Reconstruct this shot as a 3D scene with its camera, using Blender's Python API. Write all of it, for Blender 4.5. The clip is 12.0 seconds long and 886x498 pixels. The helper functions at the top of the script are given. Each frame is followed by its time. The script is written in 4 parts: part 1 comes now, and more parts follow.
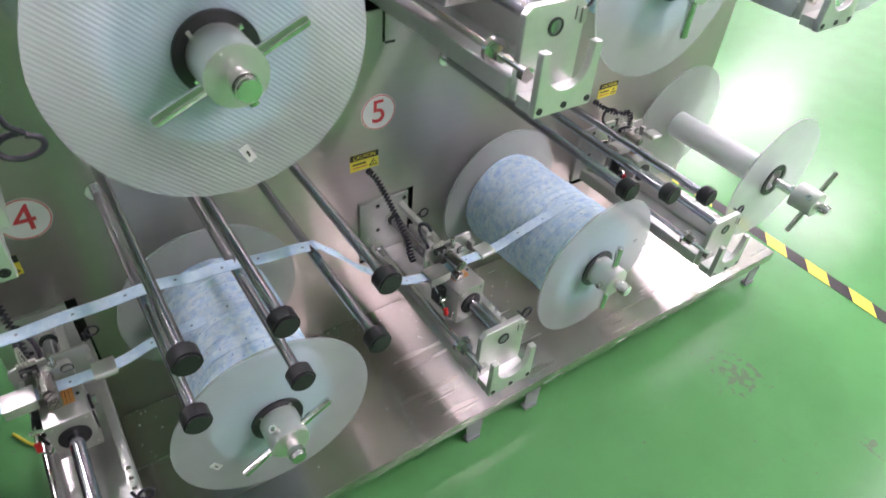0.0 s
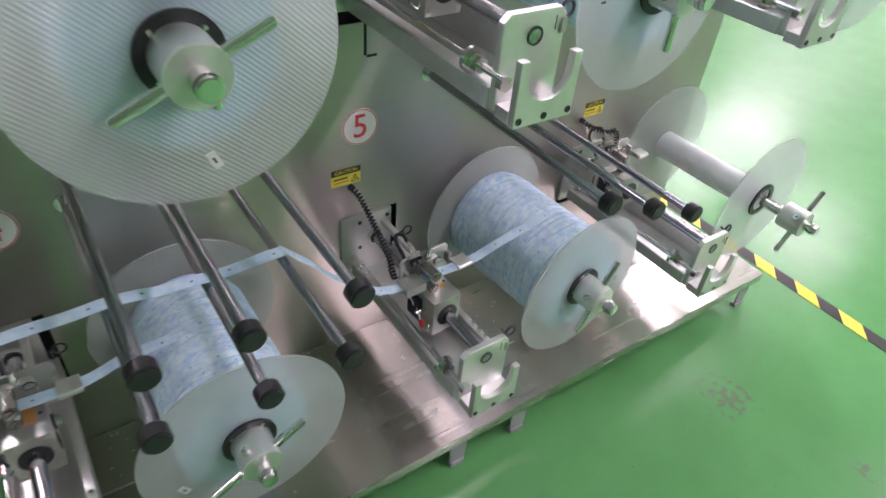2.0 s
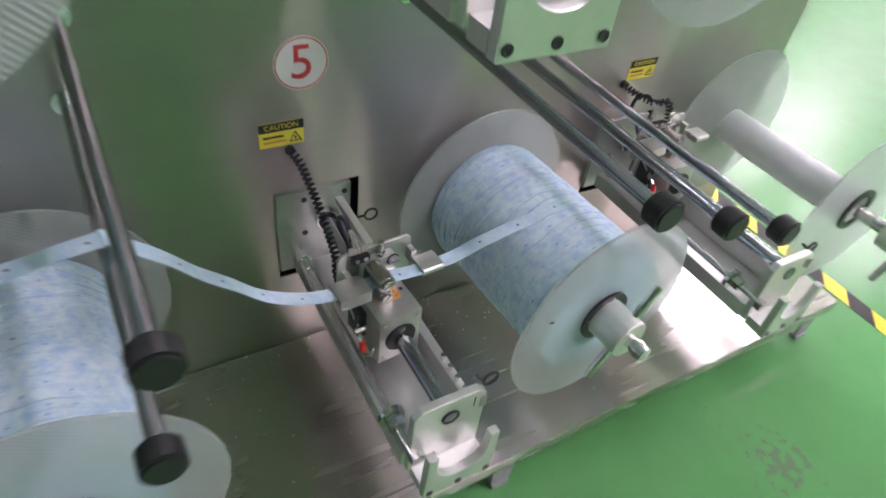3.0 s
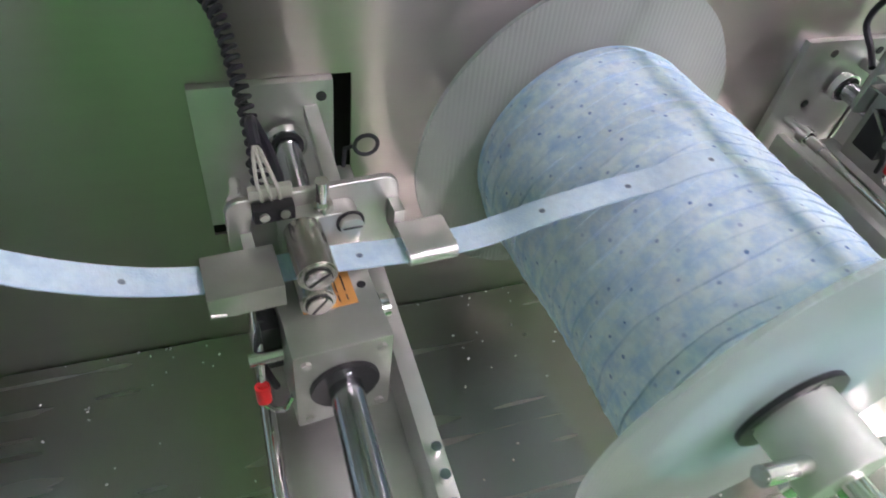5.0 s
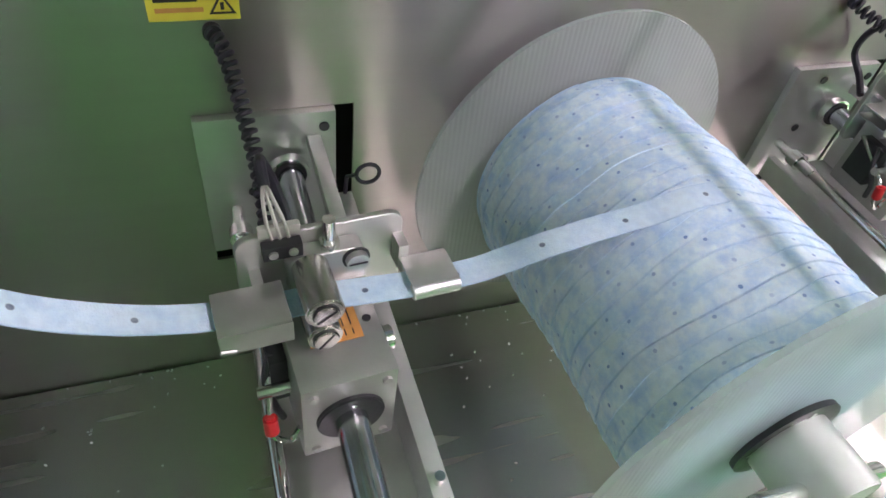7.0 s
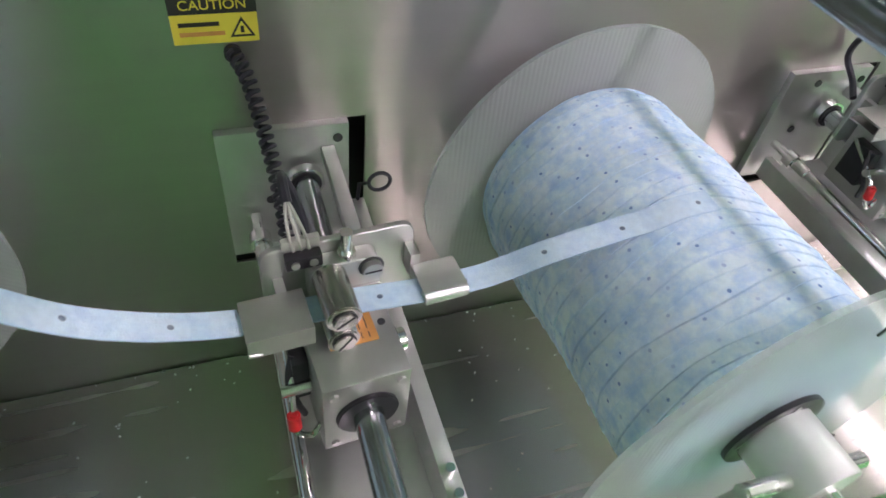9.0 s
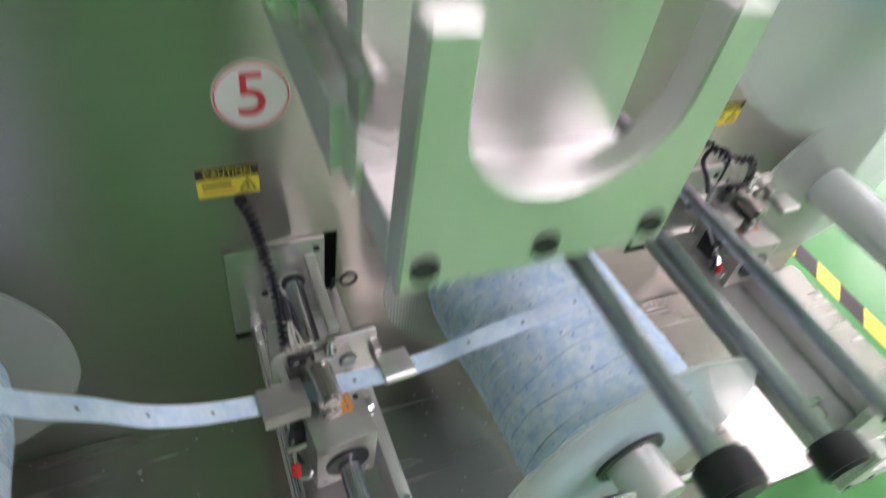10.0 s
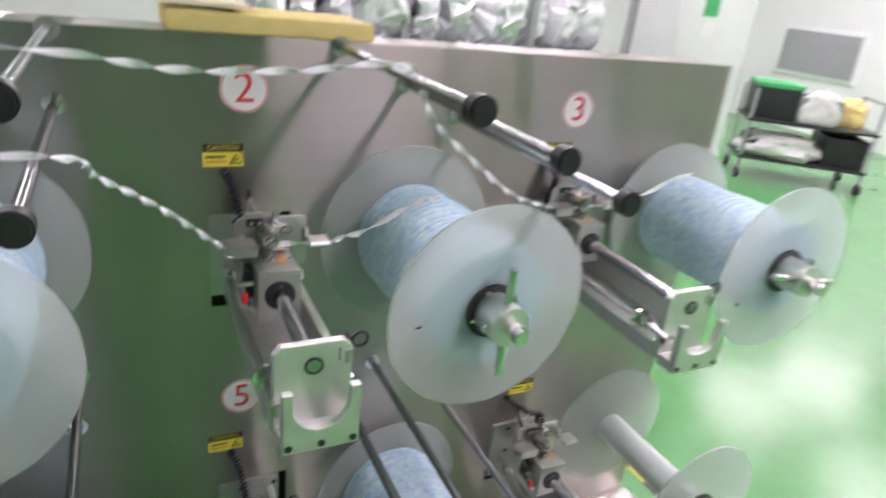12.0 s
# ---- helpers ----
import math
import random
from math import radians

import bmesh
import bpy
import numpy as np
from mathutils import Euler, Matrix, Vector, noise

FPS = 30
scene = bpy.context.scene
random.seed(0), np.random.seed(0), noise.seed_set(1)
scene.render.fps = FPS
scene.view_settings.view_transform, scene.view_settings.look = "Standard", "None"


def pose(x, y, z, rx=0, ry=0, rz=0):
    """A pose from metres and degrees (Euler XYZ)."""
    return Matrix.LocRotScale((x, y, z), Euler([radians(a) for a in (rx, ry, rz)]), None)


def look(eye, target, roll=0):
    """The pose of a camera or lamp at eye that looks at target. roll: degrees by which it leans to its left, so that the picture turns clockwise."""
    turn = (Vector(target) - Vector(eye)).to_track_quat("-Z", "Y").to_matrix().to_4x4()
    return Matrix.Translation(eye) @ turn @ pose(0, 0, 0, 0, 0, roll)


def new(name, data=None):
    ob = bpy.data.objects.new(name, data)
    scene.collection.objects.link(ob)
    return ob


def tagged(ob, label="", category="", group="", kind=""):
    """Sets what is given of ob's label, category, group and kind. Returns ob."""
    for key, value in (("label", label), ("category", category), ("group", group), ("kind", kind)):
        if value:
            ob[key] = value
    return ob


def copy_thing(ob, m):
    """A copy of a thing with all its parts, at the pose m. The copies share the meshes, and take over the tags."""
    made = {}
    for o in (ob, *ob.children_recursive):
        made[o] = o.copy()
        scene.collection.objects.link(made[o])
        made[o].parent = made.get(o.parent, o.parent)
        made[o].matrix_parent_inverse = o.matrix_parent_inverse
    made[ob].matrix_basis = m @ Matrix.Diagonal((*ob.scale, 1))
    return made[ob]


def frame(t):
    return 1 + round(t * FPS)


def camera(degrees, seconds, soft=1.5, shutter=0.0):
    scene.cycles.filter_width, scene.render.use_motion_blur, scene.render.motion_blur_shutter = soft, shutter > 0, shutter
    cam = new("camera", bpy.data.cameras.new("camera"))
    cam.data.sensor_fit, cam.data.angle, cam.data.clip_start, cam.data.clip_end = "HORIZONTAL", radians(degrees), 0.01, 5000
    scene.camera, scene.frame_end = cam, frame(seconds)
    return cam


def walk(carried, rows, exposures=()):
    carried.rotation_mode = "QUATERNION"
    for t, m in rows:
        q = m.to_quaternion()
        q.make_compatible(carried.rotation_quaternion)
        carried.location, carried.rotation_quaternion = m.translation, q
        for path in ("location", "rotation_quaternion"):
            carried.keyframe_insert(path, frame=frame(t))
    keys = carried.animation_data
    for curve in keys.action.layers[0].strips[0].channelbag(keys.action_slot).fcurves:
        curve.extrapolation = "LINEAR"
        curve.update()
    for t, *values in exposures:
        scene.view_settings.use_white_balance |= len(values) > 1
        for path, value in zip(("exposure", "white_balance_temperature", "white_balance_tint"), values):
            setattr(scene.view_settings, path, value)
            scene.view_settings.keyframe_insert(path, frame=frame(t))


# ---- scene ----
cam = camera(68.5, 12.0, soft=1.6, shutter=0.6)
PATH = [
    (0, (-0.549, -1.109, 1.496), (0.353, 0.095, 0.177), 4.9),
    (0.5, (-0.552, -1.137, 1.507), (0.384, 0.095, 0.239), 3.9),
    (1, (-0.563, -1.141, 1.5), (0.355, 0.085, 0.213), 3.7),
    (1.5, (-0.564, -1.141, 1.498), (0.355, 0.087, 0.215), 3.7),
    (2, (-0.521, -1.113, 1.466), (0.422, 0.121, 0.206), 5.5),
    (2.5, (-0.387, -0.99, 1.367), (0.532, 0.212, 0.059), 7.9),
    (4.5, (0.069, -0.614, 0.925), (0.647, 0.685, -0.482), 7.5),
    (5, (0.051, -0.556, 0.894), (0.617, 0.703, -0.553), 9.1),
    (5.5, (0.045, -0.536, 0.892), (0.622, 0.722, -0.552), 9.6),
    (6, (0.044, -0.542, 0.9), (0.64, 0.719, -0.534), 10.0),
    (6.5, (0.044, -0.545, 0.908), (0.639, 0.721, -0.522), 9.9),
    (8.5, (0.038, -0.548, 0.944), (0.608, 0.703, -0.508), 8.4),
    (9, (0.033, -0.558, 0.954), (0.598, 0.689, -0.503), 8.7),
    (9.5, (0.003, -0.605, 1.020), (0.618, 0.589, -0.460), 11.5),
    (10, (-0.011, -0.634, 1.193), (0.681, 0.590, -0.232), 10.8),
    (10.5, (-0.045, -0.689, 1.394), (0.681, 0.614, 0.062), 10.3),
    (11, (-0.052, -0.886, 1.513), (0.553, 0.633, 0.362), 9.0),
    (11.5, (-0.064, -1.094, 1.604), (0.571, 0.554, 0.664), 7.3),
    (12, (-0.114, -1.228, 1.658), (0.74, 0.411, 0.893), 6.5),
]
walk(cam, [(t, look(eye, target, roll)) for t, eye, target, roll in PATH], [(0.0, 0.98, 6300, 46), (0.5, 0.86, 6300, 46), (1.1, 0.74, 6300, 46), (2.7, 0.70, 6300, 46), (4.3, 0.90, 6350, 43), (5.0, 1.02, 6350, 43), (9.3, 1.02, 6350, 43), (10.5, 0.8, 6350, 43), (11.1, 0.78, 6350, 43), (12.0, 0.55, 6350, 42)])

# ---------------------------------------------------------------- light
world = bpy.data.worlds.new("world")
scene.world = world
world.use_nodes = True
world.node_tree.nodes["Background"].inputs[0].default_value = (0.9, 0.95, 1.0, 1)
world.node_tree.nodes["Background"].inputs[1].default_value = 0.3
LAMP = 25.0


# ---------------------------------------------------------------- materials
def material(name, color, rough=0.5, metal=0.0, vary=0.12, scale=30.0, bump=0.0, bump_scale=200.0, stretch=(1, 1, 1), coat=0.0):
    """A node material: colour varied at two scales by noise, roughness by the fine one, and a fine bump."""
    m = bpy.data.materials.new(name)
    m.use_nodes = True
    nt = m.node_tree
    b = nt.nodes["Principled BSDF"]
    b.inputs["Metallic"].default_value = metal
    b.inputs["Coat Weight"].default_value = coat
    tc = nt.nodes.new("ShaderNodeTexCoord")
    mp = nt.nodes.new("ShaderNodeMapping")
    mp.inputs["Scale"].default_value = stretch
    nt.links.new(tc.outputs["Object"], mp.inputs[0])
    n1 = nt.nodes.new("ShaderNodeTexNoise")
    n1.inputs["Scale"].default_value, n1.inputs["Detail"].default_value = scale, 6
    n2 = nt.nodes.new("ShaderNodeTexNoise")
    n2.inputs["Scale"].default_value, n2.inputs["Detail"].default_value = scale * 0.12, 3
    nt.links.new(mp.outputs[0], n1.inputs["Vector"])
    nt.links.new(tc.outputs["Object"], n2.inputs["Vector"])
    add = nt.nodes.new("ShaderNodeMath")
    add.operation = "ADD"
    nt.links.new(n1.outputs[0], add.inputs[0])
    nt.links.new(n2.outputs[0], add.inputs[1])
    ramp = nt.nodes.new("ShaderNodeMapRange")
    ramp.inputs[1].default_value, ramp.inputs[2].default_value = 0.6, 1.4
    ramp.inputs[3].default_value, ramp.inputs[4].default_value = 1 - vary, 1 + vary
    nt.links.new(add.outputs[0], ramp.inputs[0])
    mul = nt.nodes.new("ShaderNodeVectorMath")
    mul.operation = "SCALE"
    mul.inputs[0].default_value = color
    nt.links.new(ramp.outputs[0], mul.inputs["Scale"])
    nt.links.new(mul.outputs[0], b.inputs["Base Color"])
    rr = nt.nodes.new("ShaderNodeMapRange")
    rr.inputs[1].default_value, rr.inputs[2].default_value = 0.6, 1.4
    rr.inputs[3].default_value, rr.inputs[4].default_value = max(rough * 0.8, 0.02), min(rough * 1.2, 1)
    nt.links.new(add.outputs[0], rr.inputs[0])
    nt.links.new(rr.outputs[0], b.inputs["Roughness"])
    if bump:
        n3 = nt.nodes.new("ShaderNodeTexNoise")
        n3.inputs["Scale"].default_value, n3.inputs["Detail"].default_value = bump_scale, 3
        nt.links.new(mp.outputs[0], n3.inputs["Vector"])
        bp = nt.nodes.new("ShaderNodeBump")
        bp.inputs["Strength"].default_value, bp.inputs["Distance"].default_value = bump, 0.001
        nt.links.new(n3.outputs[0], bp.inputs["Height"])
        nt.links.new(bp.outputs[0], b.inputs["Normal"])
    return m


def brushed(name, color, rough, aniso, spread, wavy):
    """Brushed sheet steel, its grain along x; reflections spread across the grain, along axis number spread."""
    m = material(name, color, rough, 1.0, 0.03, 60.0, 0.0, 300.0, (0.03, 1.0, 1.0))
    nt = m.node_tree
    b = nt.nodes["Principled BSDF"]
    for n in nt.nodes:
        if n.bl_idname == "ShaderNodeTexNoise":
            n.inputs["Detail"].default_value = 1
    gloss = b.inputs["Roughness"].links[0].from_node
    gloss.inputs[3].default_value, gloss.inputs[4].default_value = rough * 0.97, rough * 1.03
    b.inputs["Anisotropic"].default_value = aniso
    # the thin sheet is slightly wavy
    tc = nt.nodes.new("ShaderNodeTexCoord")
    mp = nt.nodes.new("ShaderNodeMapping")
    mp.inputs["Scale"].default_value = (5.0, 1.2, 0.9)
    nt.links.new(tc.outputs["Object"], mp.inputs[0])
    wave = nt.nodes.new("ShaderNodeTexNoise")
    wave.inputs["Scale"].default_value, wave.inputs["Detail"].default_value = 1.0, 1
    nt.links.new(mp.outputs[0], wave.inputs["Vector"])
    bend = nt.nodes.new("ShaderNodeBump")
    bend.inputs["Strength"].default_value, bend.inputs["Distance"].default_value = 1.0, wavy
    nt.links.new(wave.outputs[0], bend.inputs["Height"])
    nt.links.new(bend.outputs[0], b.inputs["Normal"])
    tan = nt.nodes.new("ShaderNodeCombineXYZ")
    tan.inputs[spread].default_value = 1.0
    nt.links.new(tan.outputs[0], b.inputs["Tangent"])
    return m


def tape_material(name, pale, deep, dots, wound=False):
    """Non-woven fabric, mottled at two scales, with a printed dot at even steps along the strip; U runs along it, V across."""
    m = material(name, pale, 0.9, 0.0, 0.10, 160.0, 0.6, 700.0)
    nt = m.node_tree
    b = nt.nodes["Principled BSDF"]
    base = b.inputs["Base Color"].links[0].from_socket
    tc = nt.nodes.new("ShaderNodeTexCoord")
    sep = nt.nodes.new("ShaderNodeSeparateXYZ")
    nt.links.new(tc.outputs["UV"], sep.inputs[0])

    def op(kind, a, c=None):
        n = nt.nodes.new("ShaderNodeMath")
        n.operation = kind
        for i, v in enumerate((a, c)):
            if isinstance(v, (int, float)):
                n.inputs[i].default_value = v
            elif v is not None:
                nt.links.new(v, n.inputs[i])
        return n.outputs[0]

    def blend(fac, low, high):
        n = nt.nodes.new("ShaderNodeMix")
        n.data_type = "RGBA"
        nt.links.new(fac, n.inputs[0])
        for k, v in ((6, low), (7, high)):
            if isinstance(v, tuple):
                n.inputs[k].default_value = (*v, 1)
            else:
                nt.links.new(v, n.inputs[k])
        return n.outputs[2]
    mott = nt.nodes.new("ShaderNodeTexNoise")
    mott.inputs["Scale"].default_value, mott.inputs["Detail"].default_value, mott.inputs["Roughness"].default_value = 62.0 if wound else 38.0, 5, 0.66
    nt.links.new(tc.outputs["Object"], mott.inputs["Vector"])
    rng = nt.nodes.new("ShaderNodeMapRange")
    rng.inputs[1].default_value, rng.inputs[2].default_value = 0.42, 0.68
    nt.links.new(mott.outputs[0], rng.inputs[0])
    cloth = blend(op("MULTIPLY", rng.outputs[0], 0.6), base, deep)
    fu = op("SUBTRACT", op("FRACT", sep.outputs[0]), 0.5)
    fv = op("SUBTRACT", op("FRACT", sep.outputs[1]), 0.5)
    cu, cv = fu, fv
    if wound:
        # layers below show through as soft blue blots, and each turn hides part of its dots
        cell = nt.nodes.new("ShaderNodeTexVoronoi")
        cell.inputs["Scale"].default_value = 40.0
        nt.links.new(tc.outputs["Object"], cell.inputs["Vector"])
        blot = nt.nodes.new("ShaderNodeMapRange")
        blot.interpolation_type = "SMOOTHSTEP"
        blot.inputs[1].default_value, blot.inputs[2].default_value, blot.inputs[3].default_value, blot.inputs[4].default_value = 0.04, 0.50, 0.85, 0.0
        nt.links.new(cell.outputs["Distance"], blot.inputs[0])
        cloth = blend(op("MULTIPLY", blot.outputs[0], mott.outputs[0]), cloth, (0.30, 0.55, 0.85))
        mark = nt.nodes.new("ShaderNodeCombineXYZ")
        nt.links.new(op("FLOOR", sep.outputs[0]), mark.inputs[0])
        nt.links.new(op("FLOOR", sep.outputs[1]), mark.inputs[1])
        wn = nt.nodes.new("ShaderNodeTexWhiteNoise")
        nt.links.new(mark.outputs[0], wn.inputs["Vector"])
        split = nt.nodes.new("ShaderNodeSeparateXYZ")
        nt.links.new(wn.outputs["Color"], split.inputs[0])
        cu = op("ADD", fu, op("MULTIPLY", op("SUBTRACT", split.outputs[0], 0.5), 0.5))
        cv = op("ADD", fv, op("MULTIPLY", op("SUBTRACT", split.outputs[1], 0.5), 0.5))
        dots = op("MULTIPLY", op("ADD", op("MULTIPLY", split.outputs[2], 0.7), 0.35), dots)
    d = op("ADD", op("POWER", op("MULTIPLY", op("ABSOLUTE", cu), 2.7), 2.0), op("POWER", op("ABSOLUTE", cv), 2.0))
    soft = nt.nodes.new("ShaderNodeMapRange")
    soft.inputs[1].default_value, soft.inputs[2].default_value, soft.inputs[3].default_value, soft.inputs[4].default_value = 0.005, 0.014 if wound else 0.011, 1.0, 0.0
    nt.links.new(d, soft.inputs[0])
    strength = op("MULTIPLY", soft.outputs[0], dots)
    fade = op("MULTIPLY", strength, op("ADD", mott.outputs[0], 0.35))
    cloth = blend(fade, cloth, (0.09, 0.23, 0.56) if wound else (0.05, 0.08, 0.17))
    # edges turn deeper blue; on windings this also paints the shade between turns
    edge = op("MULTIPLY", op("GREATER_THAN", op("ABSOLUTE", fv), 0.47), 0.12 if wound else 0.35)
    nt.links.new(blend(edge, cloth, deep), b.inputs["Base Color"])
    return m


def flange_material():
    """Milky twin-wall plastic: lets light and the winding's colour through, with fine ribs."""
    m = bpy.data.materials.new("milky_twinwall")
    m.use_nodes = True
    nt = m.node_tree
    b = nt.nodes["Principled BSDF"]
    b.inputs["Base Color"].default_value = (0.88, 0.91, 0.90, 1)
    b.inputs["Roughness"].default_value = 0.38
    out = nt.nodes["Material Output"]
    tc = nt.nodes.new("ShaderNodeTexCoord")
    mp = nt.nodes.new("ShaderNodeMapping")
    mp.inputs["Rotation"].default_value = (0, radians(-67), 0)
    nt.links.new(tc.outputs["Object"], mp.inputs[0])
    w = nt.nodes.new("ShaderNodeTexWave")
    w.inputs["Scale"].default_value, w.inputs["Distortion"].default_value = 58.0, 0.3
    nt.links.new(mp.outputs[0], w.inputs["Vector"])
    bp = nt.nodes.new("ShaderNodeBump")
    bp.inputs["Strength"].default_value, bp.inputs["Distance"].default_value = 0.8, 0.0012
    nt.links.new(w.outputs[1], bp.inputs["Height"])
    nt.links.new(bp.outputs[0], b.inputs["Normal"])
    n = nt.nodes.new("ShaderNodeTexNoise")
    n.inputs["Scale"].default_value = 9.0
    nt.links.new(tc.outputs["Object"], n.inputs["Vector"])
    tl = nt.nodes.new("ShaderNodeBsdfTranslucent")
    tl.inputs[0].default_value = (0.82, 0.89, 0.87, 1)
    tr = nt.nodes.new("ShaderNodeBsdfTransparent")
    tr.inputs[0].default_value = (0.95, 0.985, 0.98, 1)
    m1, m2 = nt.nodes.new("ShaderNodeMixShader"), nt.nodes.new("ShaderNodeMixShader")
    m1.inputs[0].default_value = 0.5
    nt.links.new(b.outputs[0], m1.inputs[1])
    nt.links.new(tl.outputs[0], m1.inputs[2])
    f = nt.nodes.new("ShaderNodeMapRange")
    f.inputs[3].default_value, f.inputs[4].default_value = 0.52, 0.62
    nt.links.new(n.outputs[0], f.inputs[0])
    nt.links.new(f.outputs[0], m2.inputs[0])
    nt.links.new(m1.outputs[0], m2.inputs[1])
    nt.links.new(tr.outputs[0], m2.inputs[2])
    nt.links.new(m2.outputs[0], out.inputs[0])
    return m


def floor_material():
    """Green epoxy paint: glossy, slightly wavy, scuffed and stained."""
    m = material("green_epoxy", (0.085, 0.31, 0.105), 0.21, 0.0, 0.10, 6.0, 0.16, 5.5)
    nt = m.node_tree
    b = nt.nodes["Principled BSDF"]
    base = b.inputs["Base Color"].links[0].from_socket
    tc = nt.nodes.new("ShaderNodeTexCoord")
    v = nt.nodes.new("ShaderNodeTexNoise")
    v.inputs["Scale"].default_value, v.inputs["Detail"].default_value, v.inputs["Roughness"].default_value = 3.1, 10, 0.75
    nt.links.new(tc.outputs["Object"], v.inputs["Vector"])
    r = nt.nodes.new("ShaderNodeMapRange")
    r.inputs[1].default_value, r.inputs[2].default_value = 0.52, 0.80
    r.inputs[4].default_value = 0.45
    nt.links.new(v.outputs[0], r.inputs[0])
    mix = nt.nodes.new("ShaderNodeMix")
    mix.data_type = "RGBA"
    nt.links.new(r.outputs[0], mix.inputs[0])
    nt.links.new(base, mix.inputs[6])
    mix.inputs[7].default_value = (0.10, 0.24, 0.10, 1)
    colour = mix.outputs[2]
    # two scuffed spots where the paint is worn grey
    for px, py, rad in ((0.93, -0.65, 0.13), (1.05, -1.00, 0.05)):
        dist = nt.nodes.new("ShaderNodeVectorMath")
        dist.operation = "DISTANCE"
        dist.inputs[1].default_value = (px, py, 0.0)
        nt.links.new(tc.outputs["Object"], dist.inputs[0])
        fall = nt.nodes.new("ShaderNodeMapRange")
        fall.inputs[1].default_value, fall.inputs[2].default_value, fall.inputs[3].default_value, fall.inputs[4].default_value = 0.0, rad, 0.30, 0.0
        nt.links.new(dist.outputs["Value"], fall.inputs[0])
        fine = nt.nodes.new("ShaderNodeTexNoise")
        fine.inputs["Scale"].default_value, fine.inputs["Detail"].default_value = 42.0, 6
        nt.links.new(tc.outputs["Object"], fine.inputs["Vector"])
        tot = nt.nodes.new("ShaderNodeMath")
        nt.links.new(fall.outputs[0], tot.inputs[0])
        nt.links.new(fine.outputs[0], tot.inputs[1])
        cut = nt.nodes.new("ShaderNodeMapRange")
        cut.inputs[1].default_value, cut.inputs[2].default_value, cut.inputs[4].default_value = 0.68, 0.76, 0.7
        nt.links.new(tot.outputs[0], cut.inputs[0])
        worn = nt.nodes.new("ShaderNodeMix")
        worn.data_type = "RGBA"
        nt.links.new(cut.outputs[0], worn.inputs[0])
        nt.links.new(colour, worn.inputs[6])
        worn.inputs[7].default_value = (0.13, 0.17, 0.12, 1)
        colour = worn.outputs[2]
    nt.links.new(colour, b.inputs["Base Color"])
    return m


def glow(name, color, strength):
    m = bpy.data.materials.new(name)
    m.use_nodes = True
    b = m.node_tree.nodes["Principled BSDF"]
    b.inputs["Emission Color"].default_value = (*color, 1)
    b.inputs["Emission Strength"].default_value = strength
    return m


STEEL = brushed("brushed_stainless", (0.465, 0.425, 0.405), 0.30, 0.93, 2, 0.02)
TRAY = brushed("tray_stainless", (0.54, 0.515, 0.475), 0.27, 0.93, 1, 0.010)
ALU = material("satin_aluminium", (0.76, 0.76, 0.74), 0.44, 0.92, 0.07, 60, 0.05, 500)
ANOD = material("anodised_aluminium", (0.56, 0.56, 0.54), 0.40, 0.9, 0.08, 40, 0.05, 400)
CAST = material("machined_casting", (0.50, 0.50, 0.47), 0.40, 0.8, 0.10, 50, 0.12, 300)
CHROME = material("polished_chrome", (0.78, 0.77, 0.75), 0.13, 1.0, 0.05, 40)
ROLLER = material("worn_roller_steel", (0.52, 0.50, 0.47), 0.22, 1.0, 0.10, 60, 0.04, 300)
SHAFTM = material("hardened_shaft", (0.48, 0.49, 0.52), 0.20, 1.0, 0.06, 40)
BLACK = material("black_rubber", (0.022, 0.023, 0.025), 0.42, 0.0, 0.25, 60, 0.15, 300)
# near-black of dark parts; also stands in for shade inside cabinet and slots
DARK = material("dark_parts_and_shade", (0.03, 0.03, 0.028), 0.7, 0.0, 0.2, 20)
TAPE = tape_material("blue_nonwoven", (0.64, 0.81, 0.94), (0.34, 0.56, 0.80), 1.0)
WOUND = tape_material("wound_blue_nonwoven", (0.72, 0.87, 0.97), (0.30, 0.57, 0.88), 1.0, True)
PALETAPE = tape_material("pale_nonwoven", (0.88, 0.89, 0.91), (0.74, 0.79, 0.86), 0.5)
FLANGE = flange_material()
FLOOR = floor_material()
CORE = material("white_plastic_core", (0.80, 0.83, 0.83), 0.4, 0.0, 0.05, 30)
YELLOW = material("yellow_vinyl", (0.80, 0.68, 0.06), 0.45, 0.0, 0.08, 40)
INK = material("black_ink", (0.025, 0.025, 0.022), 0.5, 0.0, 0.2, 60)
WHITEV = material("white_vinyl", (0.78, 0.77, 0.76), 0.45, 0.0, 0.05, 40)
REDV = material("red_print", (0.72, 0.06, 0.07), 0.5, 0.0, 0.1, 60)
REDP = material("red_plastic", (0.70, 0.03, 0.03), 0.35, 0.0, 0.08, 60)
ORANGE = material("orange_paper_label", (0.66, 0.30, 0.08), 0.6, 0.0, 0.2, 80)
CABLE = material("dark_cable", (0.035, 0.033, 0.045), 0.45, 0.0, 0.2, 60)
CLEARW = material("pale_wire", (0.46, 0.45, 0.40), 0.4, 0.0, 0.1, 60)
CHIP = material("white_chip", (0.75, 0.75, 0.73), 0.7, 0.0, 0.1, 60)
PAINT = material("white_wall_paint", (0.74, 0.76, 0.75), 0.6, 0.0, 0.04, 3)
CEIL = material("ceiling_paint", (0.70, 0.71, 0.70), 0.8, 0.0, 0.04, 3)
FOAM = material("yellow_foam", (0.78, 0.62, 0.24), 0.9, 0.0, 0.12, 25, 0.6, 120)
CREAM = material("cream_foam", (0.82, 0.76, 0.55), 0.9, 0.0, 0.10, 25, 0.6, 120)
LIGHT = glow("lit_diffuser", (1.0, 0.98, 0.94), LAMP)
